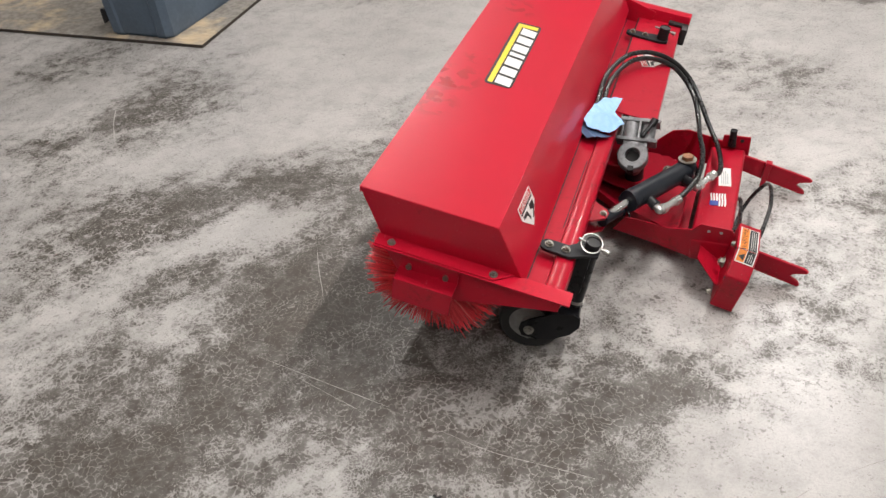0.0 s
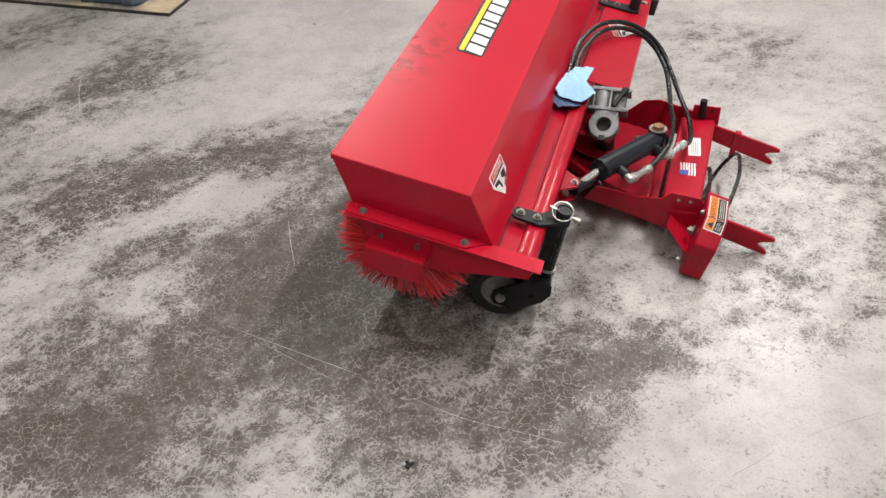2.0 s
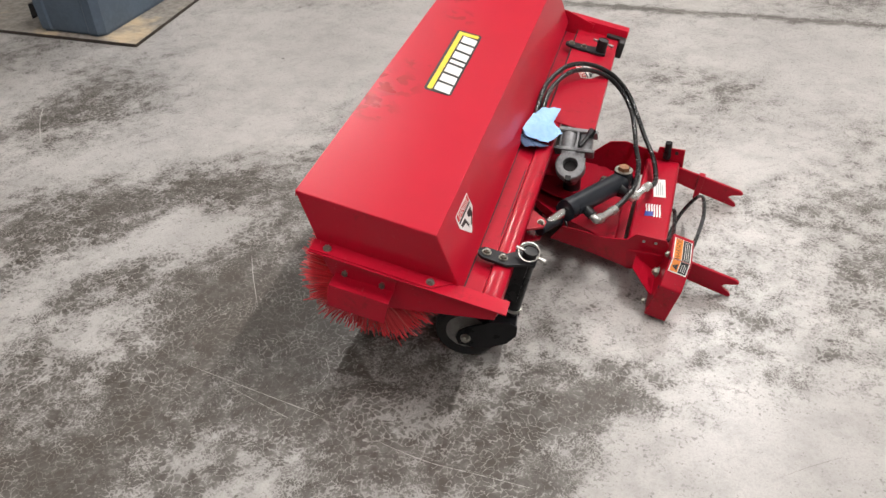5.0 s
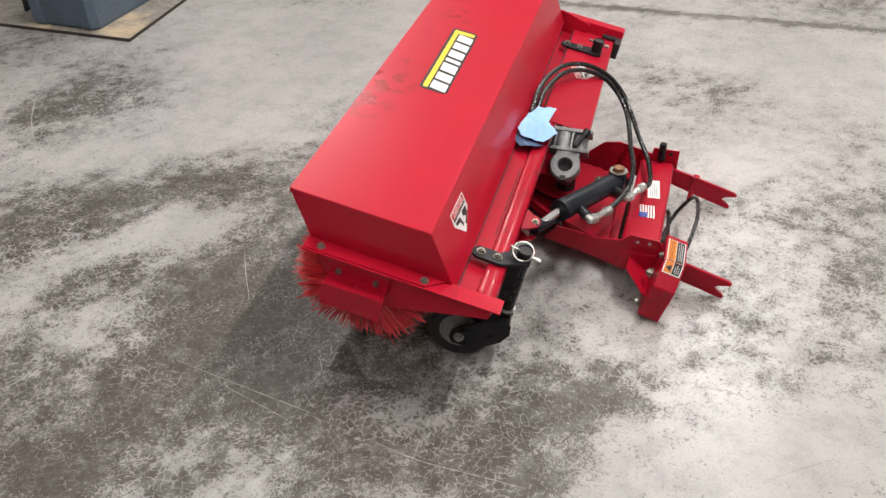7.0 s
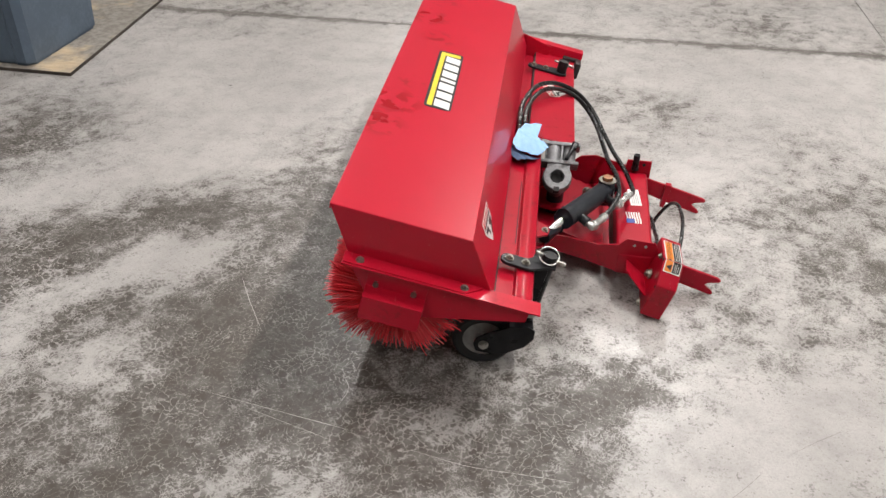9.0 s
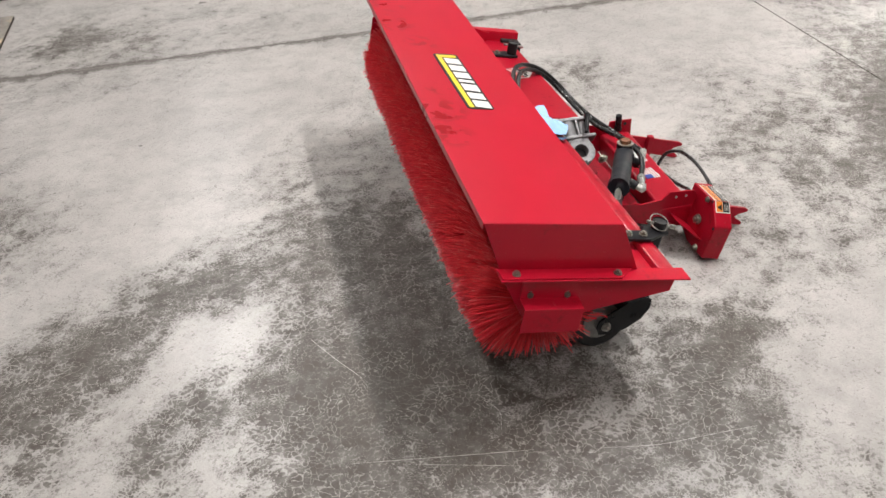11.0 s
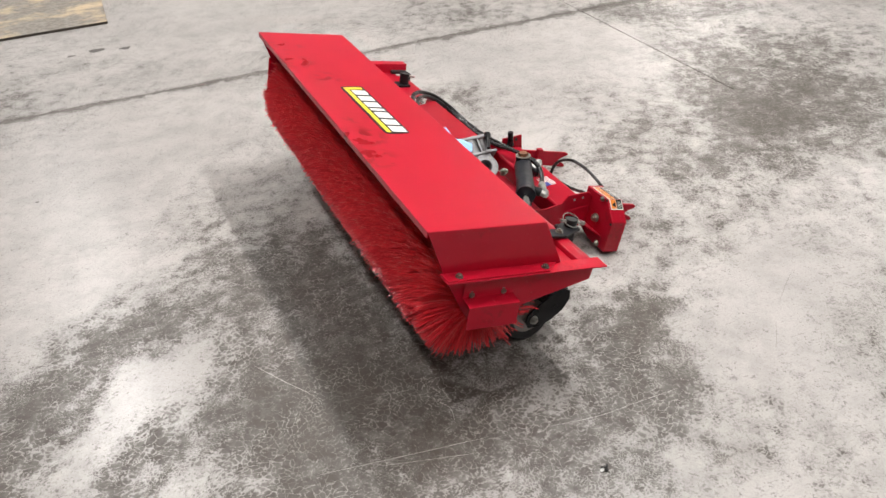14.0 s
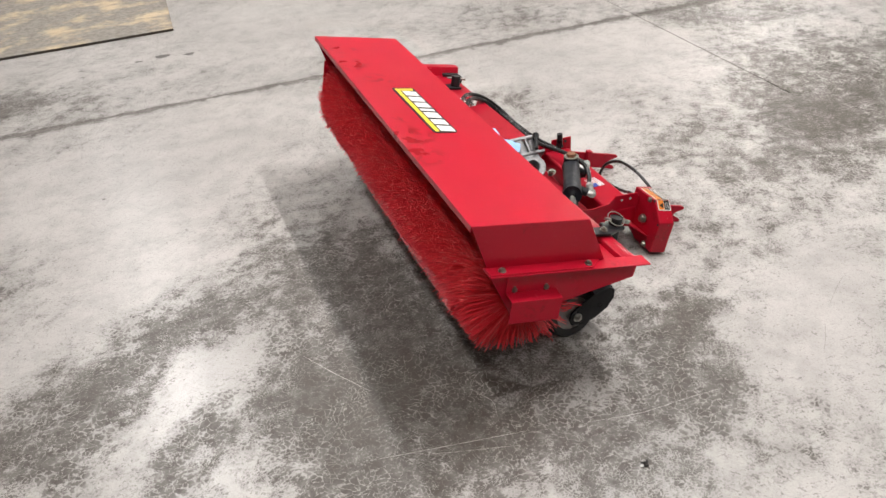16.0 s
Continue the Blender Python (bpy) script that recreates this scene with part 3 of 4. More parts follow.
for off, side in ((0.0, -1), (LONG, 1)):
    ya, yb = sorted((off + side * 0.008, off + side * 0.013))
    far = [(0.047, -0.100), (0.047, -0.235), (0.100, -0.255)] + end_plate_shape[5:0:-1] + [(0.40, -0.100)]
    plate = head("end_plate", prism(end_plate_shape if side < 0 else far[::-1], ya, yb, bevel=0.0008), RED)
    if side < 0:
        head("top_edge", box(0.055, 0.522, -0.042, 0.004, -0.1265, -0.1225, 0.001), RED, plate)
    else:
        rear("top_edge", bent([(LONG + 0.018, -0.135), (LONG + 0.022, -0.080), (LONG + 0.066, -0.081)], 0.004, 0.41, 0.632, "x", 0.001), RED, plate)
    cover = [(off + side * 0.0132, -0.129), (off + side * 0.0165, -0.188), (off + side * 0.056, -0.192), (off + side * 0.058, -0.253)]
    bracket = head("bearing_cover", bent(cover, 0.003 * -side, 0.118, 0.262, "x", 0.001), RED)
    for bx in (0.141, 0.232):
        head("bolt", hex_bolt((bx, off + side * 0.0165, -0.178), (0, side, 0), 0.0075), BOLT, bracket)
    for bx in (0.094, 0.340):
        head("bolt", hex_bolt((bx, off + side * 0.022, -0.1185), (0, 0, 1), 0.0075), BOLT, plate)

# brush: core and bristles
AXIS_X, AXIS_Z = 0.199, -0.232
brush = head("brush", cyl((AXIS_X, 0.03, AXIS_Z), (AXIS_X, LONG - 0.03, AXIS_Z), 0.06, seg=32), CORE, None, "red plastic bristle roller")
head("shaft", cyl((AXIS_X, -0.03, AXIS_Z), (AXIS_X, LONG + 0.03, AXIS_Z), 0.014, seg=16), ZINC, brush)


def bristle_mesh(per_tuft, rings=84, bins=124):
    """Thin crimped three-sided filaments in ragged tufts round the core; tufts lean together, and lengths differ."""
    rng = np.random.default_rng(7)
    ring, spoke = (a.reshape(-1) for a in np.meshgrid(np.arange(rings), np.arange(bins)))
    turn = (spoke + 0.5 * (ring % 2)) / bins * 360
    many = np.where((turn > 80) & (turn < 310), per_tuft, 2)
    tuft = np.repeat(np.arange(len(ring)), many)
    count = len(tuft)
    lean_y, lean_a, lean_r = (rng.normal(0, k, len(ring))[tuft] for k in (0.0055, 0.026, 0.0045))
    ang = np.radians(turn[tuft] + rng.normal(0, 1.2, count))
    y = 0.022 + (ring[tuft] + 0.5) / rings * (LONG - 0.044) + 0.006 * np.sin(3 * ang + ring[tuft]) + rng.normal(0, 0.005, count)
    y_tip = np.minimum(y + lean_y + rng.normal(0, 0.004, count), LONG - 0.004)
    # the near end fans outwards
    edge = np.exp(-y / 0.03)
    y_tip -= edge * rng.uniform(-0.015, 0.045, count)
    length = 0.178 + lean_r - 0.018 * rng.random(count) ** 1.6 + edge * rng.uniform(-0.02, 0.014, count)
    length = np.where(rng.random(count) < 0.010, length + 0.012, length)
    bend = 0.05 + lean_a + rng.normal(0, 0.014, count)
    deg = np.degrees(ang) % 360
    length *= np.where(deg > 235, 1.0 - 0.07 * np.clip((deg - 235) / 30, 0, 1), 1.0)
    r = rng.uniform(0.00090, 0.00128, count)
    wave, phase = rng.uniform(0.0003, 0.0016, count), rng.uniform(0, 6.28, count)
    steps = (0.30, 0.52, 0.70, 0.86, 1.0)
    verts = np.zeros((count, len(steps), 3, 3))
    for k, f in enumerate(steps):
        a = ang + bend * f * f
        rad = length * f
        off = wave * np.sin(phase + 2.4 * k)
        cx, cz = AXIS_X + rad * np.cos(a) - np.sin(a) * off, AXIS_Z + rad * np.sin(a) + np.cos(a) * off
        cy = y + (y_tip - y) * f + wave * np.cos(phase + 2.1 * k)
        # never through the hood
        cz = np.minimum(cz, -0.006)
        cy = np.where(cz > -0.128, np.clip(cy, 0.004, LONG - 0.004), cy)
        for c in range(3):
            t = 2 * math.pi * c / 3
            verts[:, k, c, 0] = cx - np.sin(a) * r * math.cos(t)
            verts[:, k, c, 1] = cy + r * math.sin(t)
            verts[:, k, c, 2] = cz + np.cos(a) * r * math.cos(t)
    size = 3 * len(steps)
    base = (np.arange(count) * size)[:, None, None]
    one = [(k * 3 + c, k * 3 + (c + 1) % 3, k * 3 + 3 + (c + 1) % 3, k * 3 + 3 + c) for k in range(len(steps) - 1) for c in range(3)]
    quads = (base + np.array(one)[None]).reshape(-1, 4)
    tips = (np.arange(count) * size)[:, None] + np.array([size - 3, size - 2, size - 1])
    me = bpy.data.meshes.new("bristles")
    flatv = verts.reshape(-1, 3)
    m = np.array(HEAD)
    flatv = flatv @ m[:3, :3].T + m[:3, 3]
    me.from_pydata(flatv.tolist(), [], quads.tolist() + tips.tolist())
    me.materials.append(BRISTLE)
    me.materials.append(BRISTLE_END)
    slots = np.zeros(len(quads) + len(tips), dtype=np.int32)
    slots[len(quads):] = 1
    me.polygons.foreach_set("material_index", slots)
    return me


ob = new("bristles", bristle_mesh(6))
ob.parent = brush
tagged(ob, kind="stuff")

# rear frame: strip, tube and the wide deck
rear("deck_strip", box(0.396, 0.462, 0.002, 1.572, -0.141, -0.136, 0.0012), FRAME_RED)
rear("frame_tube", box(0.455, 0.505, -0.006, 1.572, -0.192, -0.119, 0.016), FRAME_RED)
deck = rear("deck_plate", bent([(0.456, -0.1165), (0.606, -0.1165), (0.612, -0.160)], 0.004, 0.836, 1.574, bevel=0.0012), FRAME_RED)
# dark strip that paints the shadow under the hood's lower edge
rear("hood_gap_shade", box(0.4112, 0.4142, 0.006, 1.570, -0.1375, -0.1352), DARK)
rear("seam", box(0.4495, 0.4520, 0.24, 0.56, -0.1375, -0.1355), DARK)
rear("seam", box(0.4512, 0.4545, 0.84, 1.555, -0.1375, -0.1180), DARK)
rear("corner_clamp", joined(box(0.560, 0.622, 1.540, 1.574, -0.1165, -0.104, 0.004), box(0.609, 0.632, 1.505, 1.574, -0.165, -0.104, 0.005)), RUBBER)


# casters
def caster(px, py, top, bolts, label, ringed=True):
    """Strap bolted to the frame, adjustable post with ring pin, fork and wheel."""
    (bx, by), (cx, cy) = bolts
    strap_pts = [(bx + 0.021 * math.cos(radians(a)), by + 0.021 * math.sin(radians(a))) for a in range(95, 276, 20)]
    strap_pts += [(cx + 0.012, cy - 0.022), (px - 0.004, py - 0.030), (px + 0.020, py - 0.022), (px + 0.022, py + 0.018), (px - 0.016, py + 0.024), (cx + 0.004, cy + 0.021)]
    strap = rear("caster", prism(strap_pts, -0.1165, -0.108, "z", 0.0015), BLACK, None, label)
    for ax, ay in bolts:
        rear("bolt", hex_bolt((ax, ay, -0.108), (0, 0, 1), 0.0082), BOLT, strap)
    rear("post", joined(cyl((px, py, -0.27), (px, py, top), 0.0185, seg=28, bevel=0.004), box(px - 0.036, px + 0.004, py - 0.024, py + 0.024, -0.235, -0.112, 0.003)), BLACK, strap)
    # matte disc, added to keep lamp reflections off the post's black top
    rear("matte_post_top", cyl((px, py, top - 0.002), (px, py, top + 0.0015), 0.0172, seg=28, bevel=0.0012), RUBBER, strap)
    rear("stop_ring", cyl((px, py, -0.276), (px, py, -0.270), 0.0222, seg=28, bevel=0.001), ZINC, strap)
    ring_c = Vector((px - 0.004, py - 0.004, top + 0.001))
    tilt = frame_at(ring_c, (0.05, -0.45, 0.9))
    ring = [tilt @ Vector((0.0250 * math.cos(a), 0.0250 * math.sin(a), 0)) for a in (2 * math.pi * k / 36 for k in range(36))]
    pin = [tilt @ Vector(p) for p in ((-0.032, 0.008, -0.004), (0.043, -0.013, -0.006))]
    if ringed:
        rear("ring_pin", joined(pipe(ring + [ring[0]], 0.0015, 8, 0), cyl(pin[0], pin[1], 0.004, seg=12), cyl(pin[1] - (pin[1] - pin[0]) * 0.16, pin[1], 0.0062, seg=12)), ZINC, strap)
    else:
        rear("cross_pin", joined(cyl((px - 0.034, py + 0.010, top - 0.008), (px + 0.034, py - 0.006, top - 0.008), 0.004, seg=12), cyl((px + 0.026, py - 0.0045, top - 0.008), (px + 0.038, py - 0.007, top - 0.008), 0.006, seg=12)), ZINC, strap)
    # fork and wheel stand upright on the floor
    foot = FRAME @ Vector((px, py, -0.24))
    wheel_c = Vector((foot.x - 0.120, foot.y - 0.016, 0.083))
    turn = Matrix.Translation(wheel_c) @ Matrix.Rotation(radians(8), 4, "Z")
    side = [(-0.026, 0.0), (-0.019, -0.022), (0.02, -0.031), (0.06, -0.027), (0.105, -0.006), (0.128, 0.022), (0.130, 0.050), (0.112, 0.062), (0.06, 0.058), (0.0, 0.032), (-0.020, 0.018)]
    fork = joined(prism(side, -0.042, -0.036, bevel=0.001), prism(side, 0.036, 0.042, bevel=0.001), box(0.060, 0.126, -0.037, 0.037, 0.046, 0.060, 0.003),
                  box(0.112, 0.126, -0.037, 0.037, 0.022, 0.05, 0.002), cyl((0.104, 0, 0.055), (0.108, 0, 0.10), 0.019, seg=20))
    part("fork", moved(fork, turn), BLACK, strap)
    tyre = bmesh.new()
    prof = [(0.054, -0.020), (0.072, -0.024), (0.080, -0.019), (0.083, -0.008), (0.083, 0.008), (0.080, 0.019), (0.072, 0.024), (0.054, 0.020)]
    rings = []
    for k in range(48):
        a = 2 * math.pi * k / 48
        rings.append([tyre.verts.new((r * math.cos(a), w, r * math.sin(a))) for r, w in prof])
    for k in range(48):
        a, b = rings[k], rings[(k + 1) % 48]
        for j in range(len(prof)):
            tyre.faces.new((a[j], a[(j + 1) % len(prof)], b[(j + 1) % len(prof)], b[j]))
    part("tyre", moved(tyre, turn), RUBBER, strap)
    rim = joined(cyl((0, -0.017, 0), (0, 0.017, 0), 0.055, seg=36, bevel=0.002), cyl((0, -0.026, 0), (0, 0.026, 0), 0.022, seg=24, bevel=0.002))
    part("rim", moved(rim, turn), RIM, strap)
    part("axle_bolt", moved(hex_bolt((0, -0.042, 0), (0, -1, 0), 0.010), turn), ZINC, strap)


caster(0.532, 0.157, -0.090, ((0.434, 0.127), (0.475, 0.126)), "black steel caster with post, ring pin and rubber wheel")
caster(0.553, 1.398, -0.070, ((0.449, 1.392), (0.494, 1.392)), "black steel caster with raised post and cross pin", False)

# ---- stickers on the head ----
# name decal on the hood: seven white blocks, a yellow band and black ground
decal_m = HEAD @ Matrix.Translation((0.159, 0.760, 0.0004)) @ Matrix.Rotation(radians(-89.0), 4, "Z")
decal = part("name_decal", moved(flat(rect(-0.196, 0.196, -0.039, 0.039, 0.012)), decal_m), INK, hood, "black decal with yellow band and white blocks")
band = joined(moved(flat(rect(-0.186, 0.186, -0.031, -0.017, 0.004)), Matrix.Translation((0, 0, 0.0006))),
              moved(flat(rect(-0.186, -0.166, -0.017, 0.031, 0.004)), Matrix.Translation((0, 0, 0.0006))))
part("yellow_band", moved(band, decal_m), YELLOW, decal)
for x0, w in ((-0.158, 0.040), (-0.105, 0.040), (-0.052, 0.040), (0.001, 0.018), (0.032, 0.046), (0.091, 0.040), (0.143, 0.042)):
    block = [(x0 - 0.004, -0.012), (x0 + w - 0.004, -0.012), (x0 + w + 0.004, 0.033), (x0 + 0.004, 0.033)]
    part("letter_block", moved(moved(flat(block), Matrix.Translation((0, 0, 0.0006))), decal_m), WHITE, decal)


def danger_label(m, parent):
    """White five-cornered safety label with a red heading and dark pictogram."""
    lab = part("safety_label", moved(flat([(-0.038, 0.050), (0.003, 0.053), (0.042, -0.003), (-0.006, -0.052), (-0.038, -0.051)]), m), WHITE, parent, "white safety label with red heading")
    up = Matrix.Translation((0, 0, 0.0006))
    along = m @ Matrix.Translation((-0.0275, 0, 0)) @ Matrix.Rotation(radians(90), 4, "Z")
    part("label_heading", moved(moved(flat(rect(-0.046, 0.046, -0.0075, 0.0075)), up), along), LABEL_RED, lab)
    part("label_word", moved(moved(lettering("DANGER", 0.0185), Matrix.Translation((0, 0, 0.0014))), along), WHITE, lab)
    marks = joined(moved(flat([(-0.018, 0.045), (-0.013, 0.045), (-0.013, -0.045), (-0.018, -0.045)]), up),
                   moved(flat([(-0.008, -0.040), (0.000, -0.038), (0.004, -0.014), (0.022, -0.006), (0.018, 0.000), (-0.006, -0.010)]), up),
                   moved(flat([(-0.008, 0.012), (0.004, 0.010), (0.012, 0.026), (0.026, 0.008), (0.028, 0.014), (0.010, 0.038), (-0.006, 0.040)]), up))
    part("label_marks", moved(marks, m), INK, lab)


slope = Vector((0.123, 0, 0.074)).normalized()
danger_label(HEAD @ frame_at(Vector((0.3640, 0.162, -0.0598)) + slope * 0.0005, slope, (0, 1, 0)), hood)
danger_label(FRAME @ Matrix.Translation((0.540, 1.224, -0.1163)) @ Matrix.Rotation(radians(22), 4, "Z") @ Matrix.Diagonal((1.1, 0.85, 1, 1)), deck)

# ---- hitch: crossbeam, tongue, side boxes and prongs ----
beam = part("crossbeam", bevelled(box(0.542, 0.650, 0.560, 1.075, 0.055, 0.130), 0.010, 3), FRAME_RED, sweeper)
near_arm = [(0.330, 0.120), (0.362, 0.166), (0.40, 0.163), (0.483, 0.151), (0.545, 0.157), (0.568, 0.180), (0.648, 0.174), (0.662, 0.150), (0.662, 0.045), (0.55, 0.062), (0.457, 0.090)]
arm = part("side_arm", prism(near_arm, 0.562, 0.568, bevel=0.001), FRAME_RED, sweeper)
for hx in (0.590, 0.622):
    part("rivet", cyl((hx, 0.5612, 0.160), (hx, 0.5625, 0.160), 0.0042, seg=14), GREY_INK, arm)
far_arm = [(0.345, 0.06), (0.345, 0.10), (0.42, 0.168), (0.47, 0.176), (0.575, 0.150), (0.578, 0.172), (0.660, 0.172), (0.660, 0.06)]
arm = part("side_arm", prism(far_arm, 1.076, 1.082, bevel=0.001), FRAME_RED, sweeper)
part("hole", cyl((0.635, 1.0745, 0.158), (0.635, 1.0765, 0.158), 0.006, seg=14), DARK, arm)
part("stop_bolt", joined(cyl((0.606, 1.066, 0.150), (0.606, 1.066, 0.196), 0.011, seg=16, bevel=0.002), cyl((0.606, 1.066, 0.142), (0.606, 1.066, 0.152), 0.014, seg=6)), BLACK, arm)
# tongue and pivot plates: grease, plus the hood's shade darkened into their red
tongue = part("tongue_plate", prism([(0.27, 0.74), (0.40, 0.67), (0.528, 0.600), (0.528, 1.074), (0.27, 1.00)], 0.068, 0.076, "z", 0.001), SHADED_GREASY_RED, sweeper)
part("pivot_plate", prism([(0.24, 0.79), (0.33, 0.70), (0.48, 0.615), (0.505, 0.64), (0.505, 0.94), (0.42, 1.02), (0.24, 1.0)], 0.098, 0.106, "z", 0.001), SHADED_GREASY_RED, sweeper)
part("plate_rib", prism([(0.236, 0.775), (0.326, 0.688), (0.482, 0.600), (0.486, 0.610), (0.334, 0.700), (0.246, 0.787)], 0.094, 0.120, "z", 0.001), SHADED_GREASY_RED, sweeper)
part("turn_plate", prism([(0.225, 0.81), (0.26, 0.775), (0.30, 0.752), (0.345, 0.742), (0.395, 0.755), (0.43, 0.80), (0.44, 0.88), (0.40, 0.96), (0.225, 0.98)], 0.138, 0.146, "z", 0.002), SHADED_GREASY_RED, sweeper)
part("pivot_hub", cyl((0.345, 0.805, 0.07), (0.345, 0.805, 0.19), 0.027, seg=32, bevel=0.004), BLACK, sweeper)
part("link_bar", prism([(0.250, 0.735), (0.340, 0.655), (0.348, 0.666), (0.258, 0.746)], 0.100, 0.128, "z", 0.001), FRAME_RED, sweeper)
part("pivot_bolt", moved(hex_bolt((0, 0, 0), (0, 0, 1), 0.012), Matrix.Translation((0.443, 0.795, 0.190)) @ Matrix.Rotation(radians(-30), 4, "Y")), BOLT, sweeper)


# the near end box leans with its top towards +x
BOX_M = Matrix.Translation((0.619, 0, 0.0185)) @ Matrix.Rotation(radians(15), 4, "Y")
box_shape = [(0.424, 0.003), (0.424, 0.113), (0.481, 0.170), (0.600, 0.166), (0.600, 0.030), (0.52, 0.003)]
side_box = part("end_box", moved(bevelled(prism(box_shape, 0.003, 0.063, "x"), 0.004, 3), BOX_M), FRAME_RED, sweeper)
lean = Matrix(((1, 0, 0, 0), (0, 1, 0, 0), (-0.8, 0, 1, 0.570), (0, 0, 0, 1)))
part("gusset", moved(prism([(0.574, 0.562), (0.572, 0.502), (0.624, 0.460), (0.637, 0.460), (0.637, 0.562)], -0.005, 0.0, "z", 0.0008), lean), FRAME_RED, side_box)
for at, n, size in (((0.640, 0.506, 0.106), (-1, -0.1, 0.3), 0.012), ((0.660, 0.500, 0.176), (-1, 0, 0.2), 0.007), ((0.619, 0.457, 0.040), (-1, 0, 0), 0.008)):
    part("bolt", hex_bolt(at, n, size), BOLT, side_box)
for v, w in ((0.4235, 0.104), (0.476, 0.1655)):
    part("bolt_hole", moved(cyl((0.0025, v + 0.006, w), (0.0045, v + 0.006, w), 0.0045, seg=12), BOX_M), DARK, side_box)

# warning label, folded over the edge between the box's top and its sloping face
fold, top_far, slope_low = Vector((0.033, 0.481, 0.1702)), Vector((0.033, 0.580, 0.1669)), Vector((0.033, 0.4555, 0.1447))
up1, up2 = Matrix.Translation((0, 0, 0.0006)), Matrix.Translation((0, 0, 0.0012))


def label_face(a, b):
    """A frame on the box whose x runs from a to b, and the length."""
    along = (b - a).normalized()
    m = BOX_M @ Matrix((along, Vector((-1, 0, 0)), along.cross(Vector((-1, 0, 0))))).transposed().to_4x4()
    m.translation = BOX_M @ (a + along.cross(Vector((-1, 0, 0))) * 0.0008)
    return m, (b - a).length


top_m, top_long = label_face(fold, top_far)
low_m, low_long = label_face(slope_low, fold)
warn = part("warning_label", joined(moved(flat(rect(0.001, top_long, -0.0245, 0.0245)), top_m), moved(flat(rect(0.0, low_long - 0.001, -0.0245, 0.0245)), low_m)), WHITE, side_box, "orange and black warning label folded over the edge")
for m, x0, x1 in ((top_m, 0.0015, top_long - 0.003), (low_m, 0.003, low_long - 0.0015)):
    part("label_field", moved(moved(flat(rect(x0, x1, 0.001, 0.0215)), up1), m), ORANGE, warn)
    part("label_field", moved(moved(flat(rect(x0, x1, -0.0215, -0.0005)), up1), m), INK, warn)
    rows = [moved(flat(rect(x0 + 0.004, x1 - cut, v - 0.0006, v + 0.0006)), up2) for v, cut in ((-0.0065, 0.008), (-0.0115, 0.005), (-0.0165, 0.010))]
    part("label_lines", moved(joined(*rows), m), WHITE, warn)
part("label_word", moved(moved(lettering("WARNING", 0.0215), Matrix.Translation((top_long * 0.5, 0.0112, 0.0013))), top_m), INK, warn)
part("label_sign", moved(moved(flat([(0.007, 0.004), (0.026, 0.004), (0.0165, 0.0195)]), up2), low_m), INK, warn)


def prong(y, x0, label=""):
    shape = [(x0, 0.062), (x0, 0.118), (0.735, 0.093), (0.850, 0.060), (0.861, 0.052), (0.856, 0.046), (0.826, 0.041), (0.816, 0.034), (0.822, 0.026), (0.840, 0.013),
             (0.845, 0.004), (0.838, 0.000), (0.822, 0.004), (0.729, 0.033)]
    return part("prong", prism(shape, y - 0.005, y + 0.005, bevel=0.0012), FRAME_RED, sweeper, label)


prong(0.592, 0.66)
far_prong = prong(1.062, 0.645)
part("stop_tab", prism([(0.708, 0.024), (0.722, 0.022), (0.735, 0.108), (0.716, 0.110)], 1.036, 1.058, bevel=0.0008), FRAME_RED, far_prong)

# stickers on the crossbeam
m = Matrix.Translation((0.602, 0.896, 0.1304)) @ Matrix.Rotation(radians(6), 4, "Z")
plate = part("serial_label", moved(flat(rect(-0.0175, 0.0185, -0.052, 0.050)), m), WHITE, beam, "blank white paper label")
part("label_lines", moved(joined(*[moved(flat(rect(a, a + 0.0022, -0.04, e)), up1) for a, e in ((-0.010, 0.03), (-0.004, 0.026), (0.002, 0.032), (0.008, 0.018))]), m), GREY_INK, plate)
m = Matrix.Translation((0.597, 0.764, 0.1304)) @ Matrix.Rotation(radians(4), 4, "Z")
for k in range(6):
    stripe = [(-0.022 + 0.0078 * k + 0.001 * math.sin(j), -0.030 + 0.066 * j / 6 + (0.024 if k < 3 else 0) * (1 - j / 6)) for j in range(7)]
    stripe += [(x + 0.0046, y) for x, y in stripe[::-1]]
    part("flag_stripe", moved(flat(stripe), m), WHITE, beam)
part("flag_corner", moved(moved(flat([(-0.024, -0.030), (0.001, -0.028), (0.0015, -0.004), (-0.0235, -0.005)]), up1), m), LABEL_BLUE, beam)

# ---- hydraulic cylinder and fittings ----
ROD_END, GLAND, CAP = Vector((0.330, 0.417, 0.255)), Vector((0.378, 0.512, 0.258)), Vector((0.490, 0.742, 0.226))
way = (CAP - GLAND).normalized()
ram = part("cylinder", joined(cyl(GLAND, CAP, 0.0290, seg=40, bevel=0.003), cyl(GLAND - way * 0.004, GLAND + way * 0.020, 0.0298, seg=40, bevel=0.003)), CYLINDER_BLACK, sweeper, "black hydraulic cylinder with chrome rod")
part("rod", cyl(ROD_END, GLAND, 0.0125, seg=24), CHROME, ram)
part("rod_end", cyl(ROD_END - way * 0.010, ROD_END + way * 0.070, 0.0160, seg=24, bevel=0.003), CYLINDER_BLACK, ram)
part("cap_lug", joined(cyl(CAP - way * 0.01, CAP + way * 0.035, 0.024, seg=24, bevel=0.003), cyl(CAP + way * 0.018 + Vector((0, 0, -0.04)), CAP + way * 0.018 + Vector((0, 0, 0.034)), 0.026, seg=24, bevel=0.002)), CYLINDER_BLACK, ram)
cap_at = CAP + way * 0.018 + Vector((0, 0, 0.034))
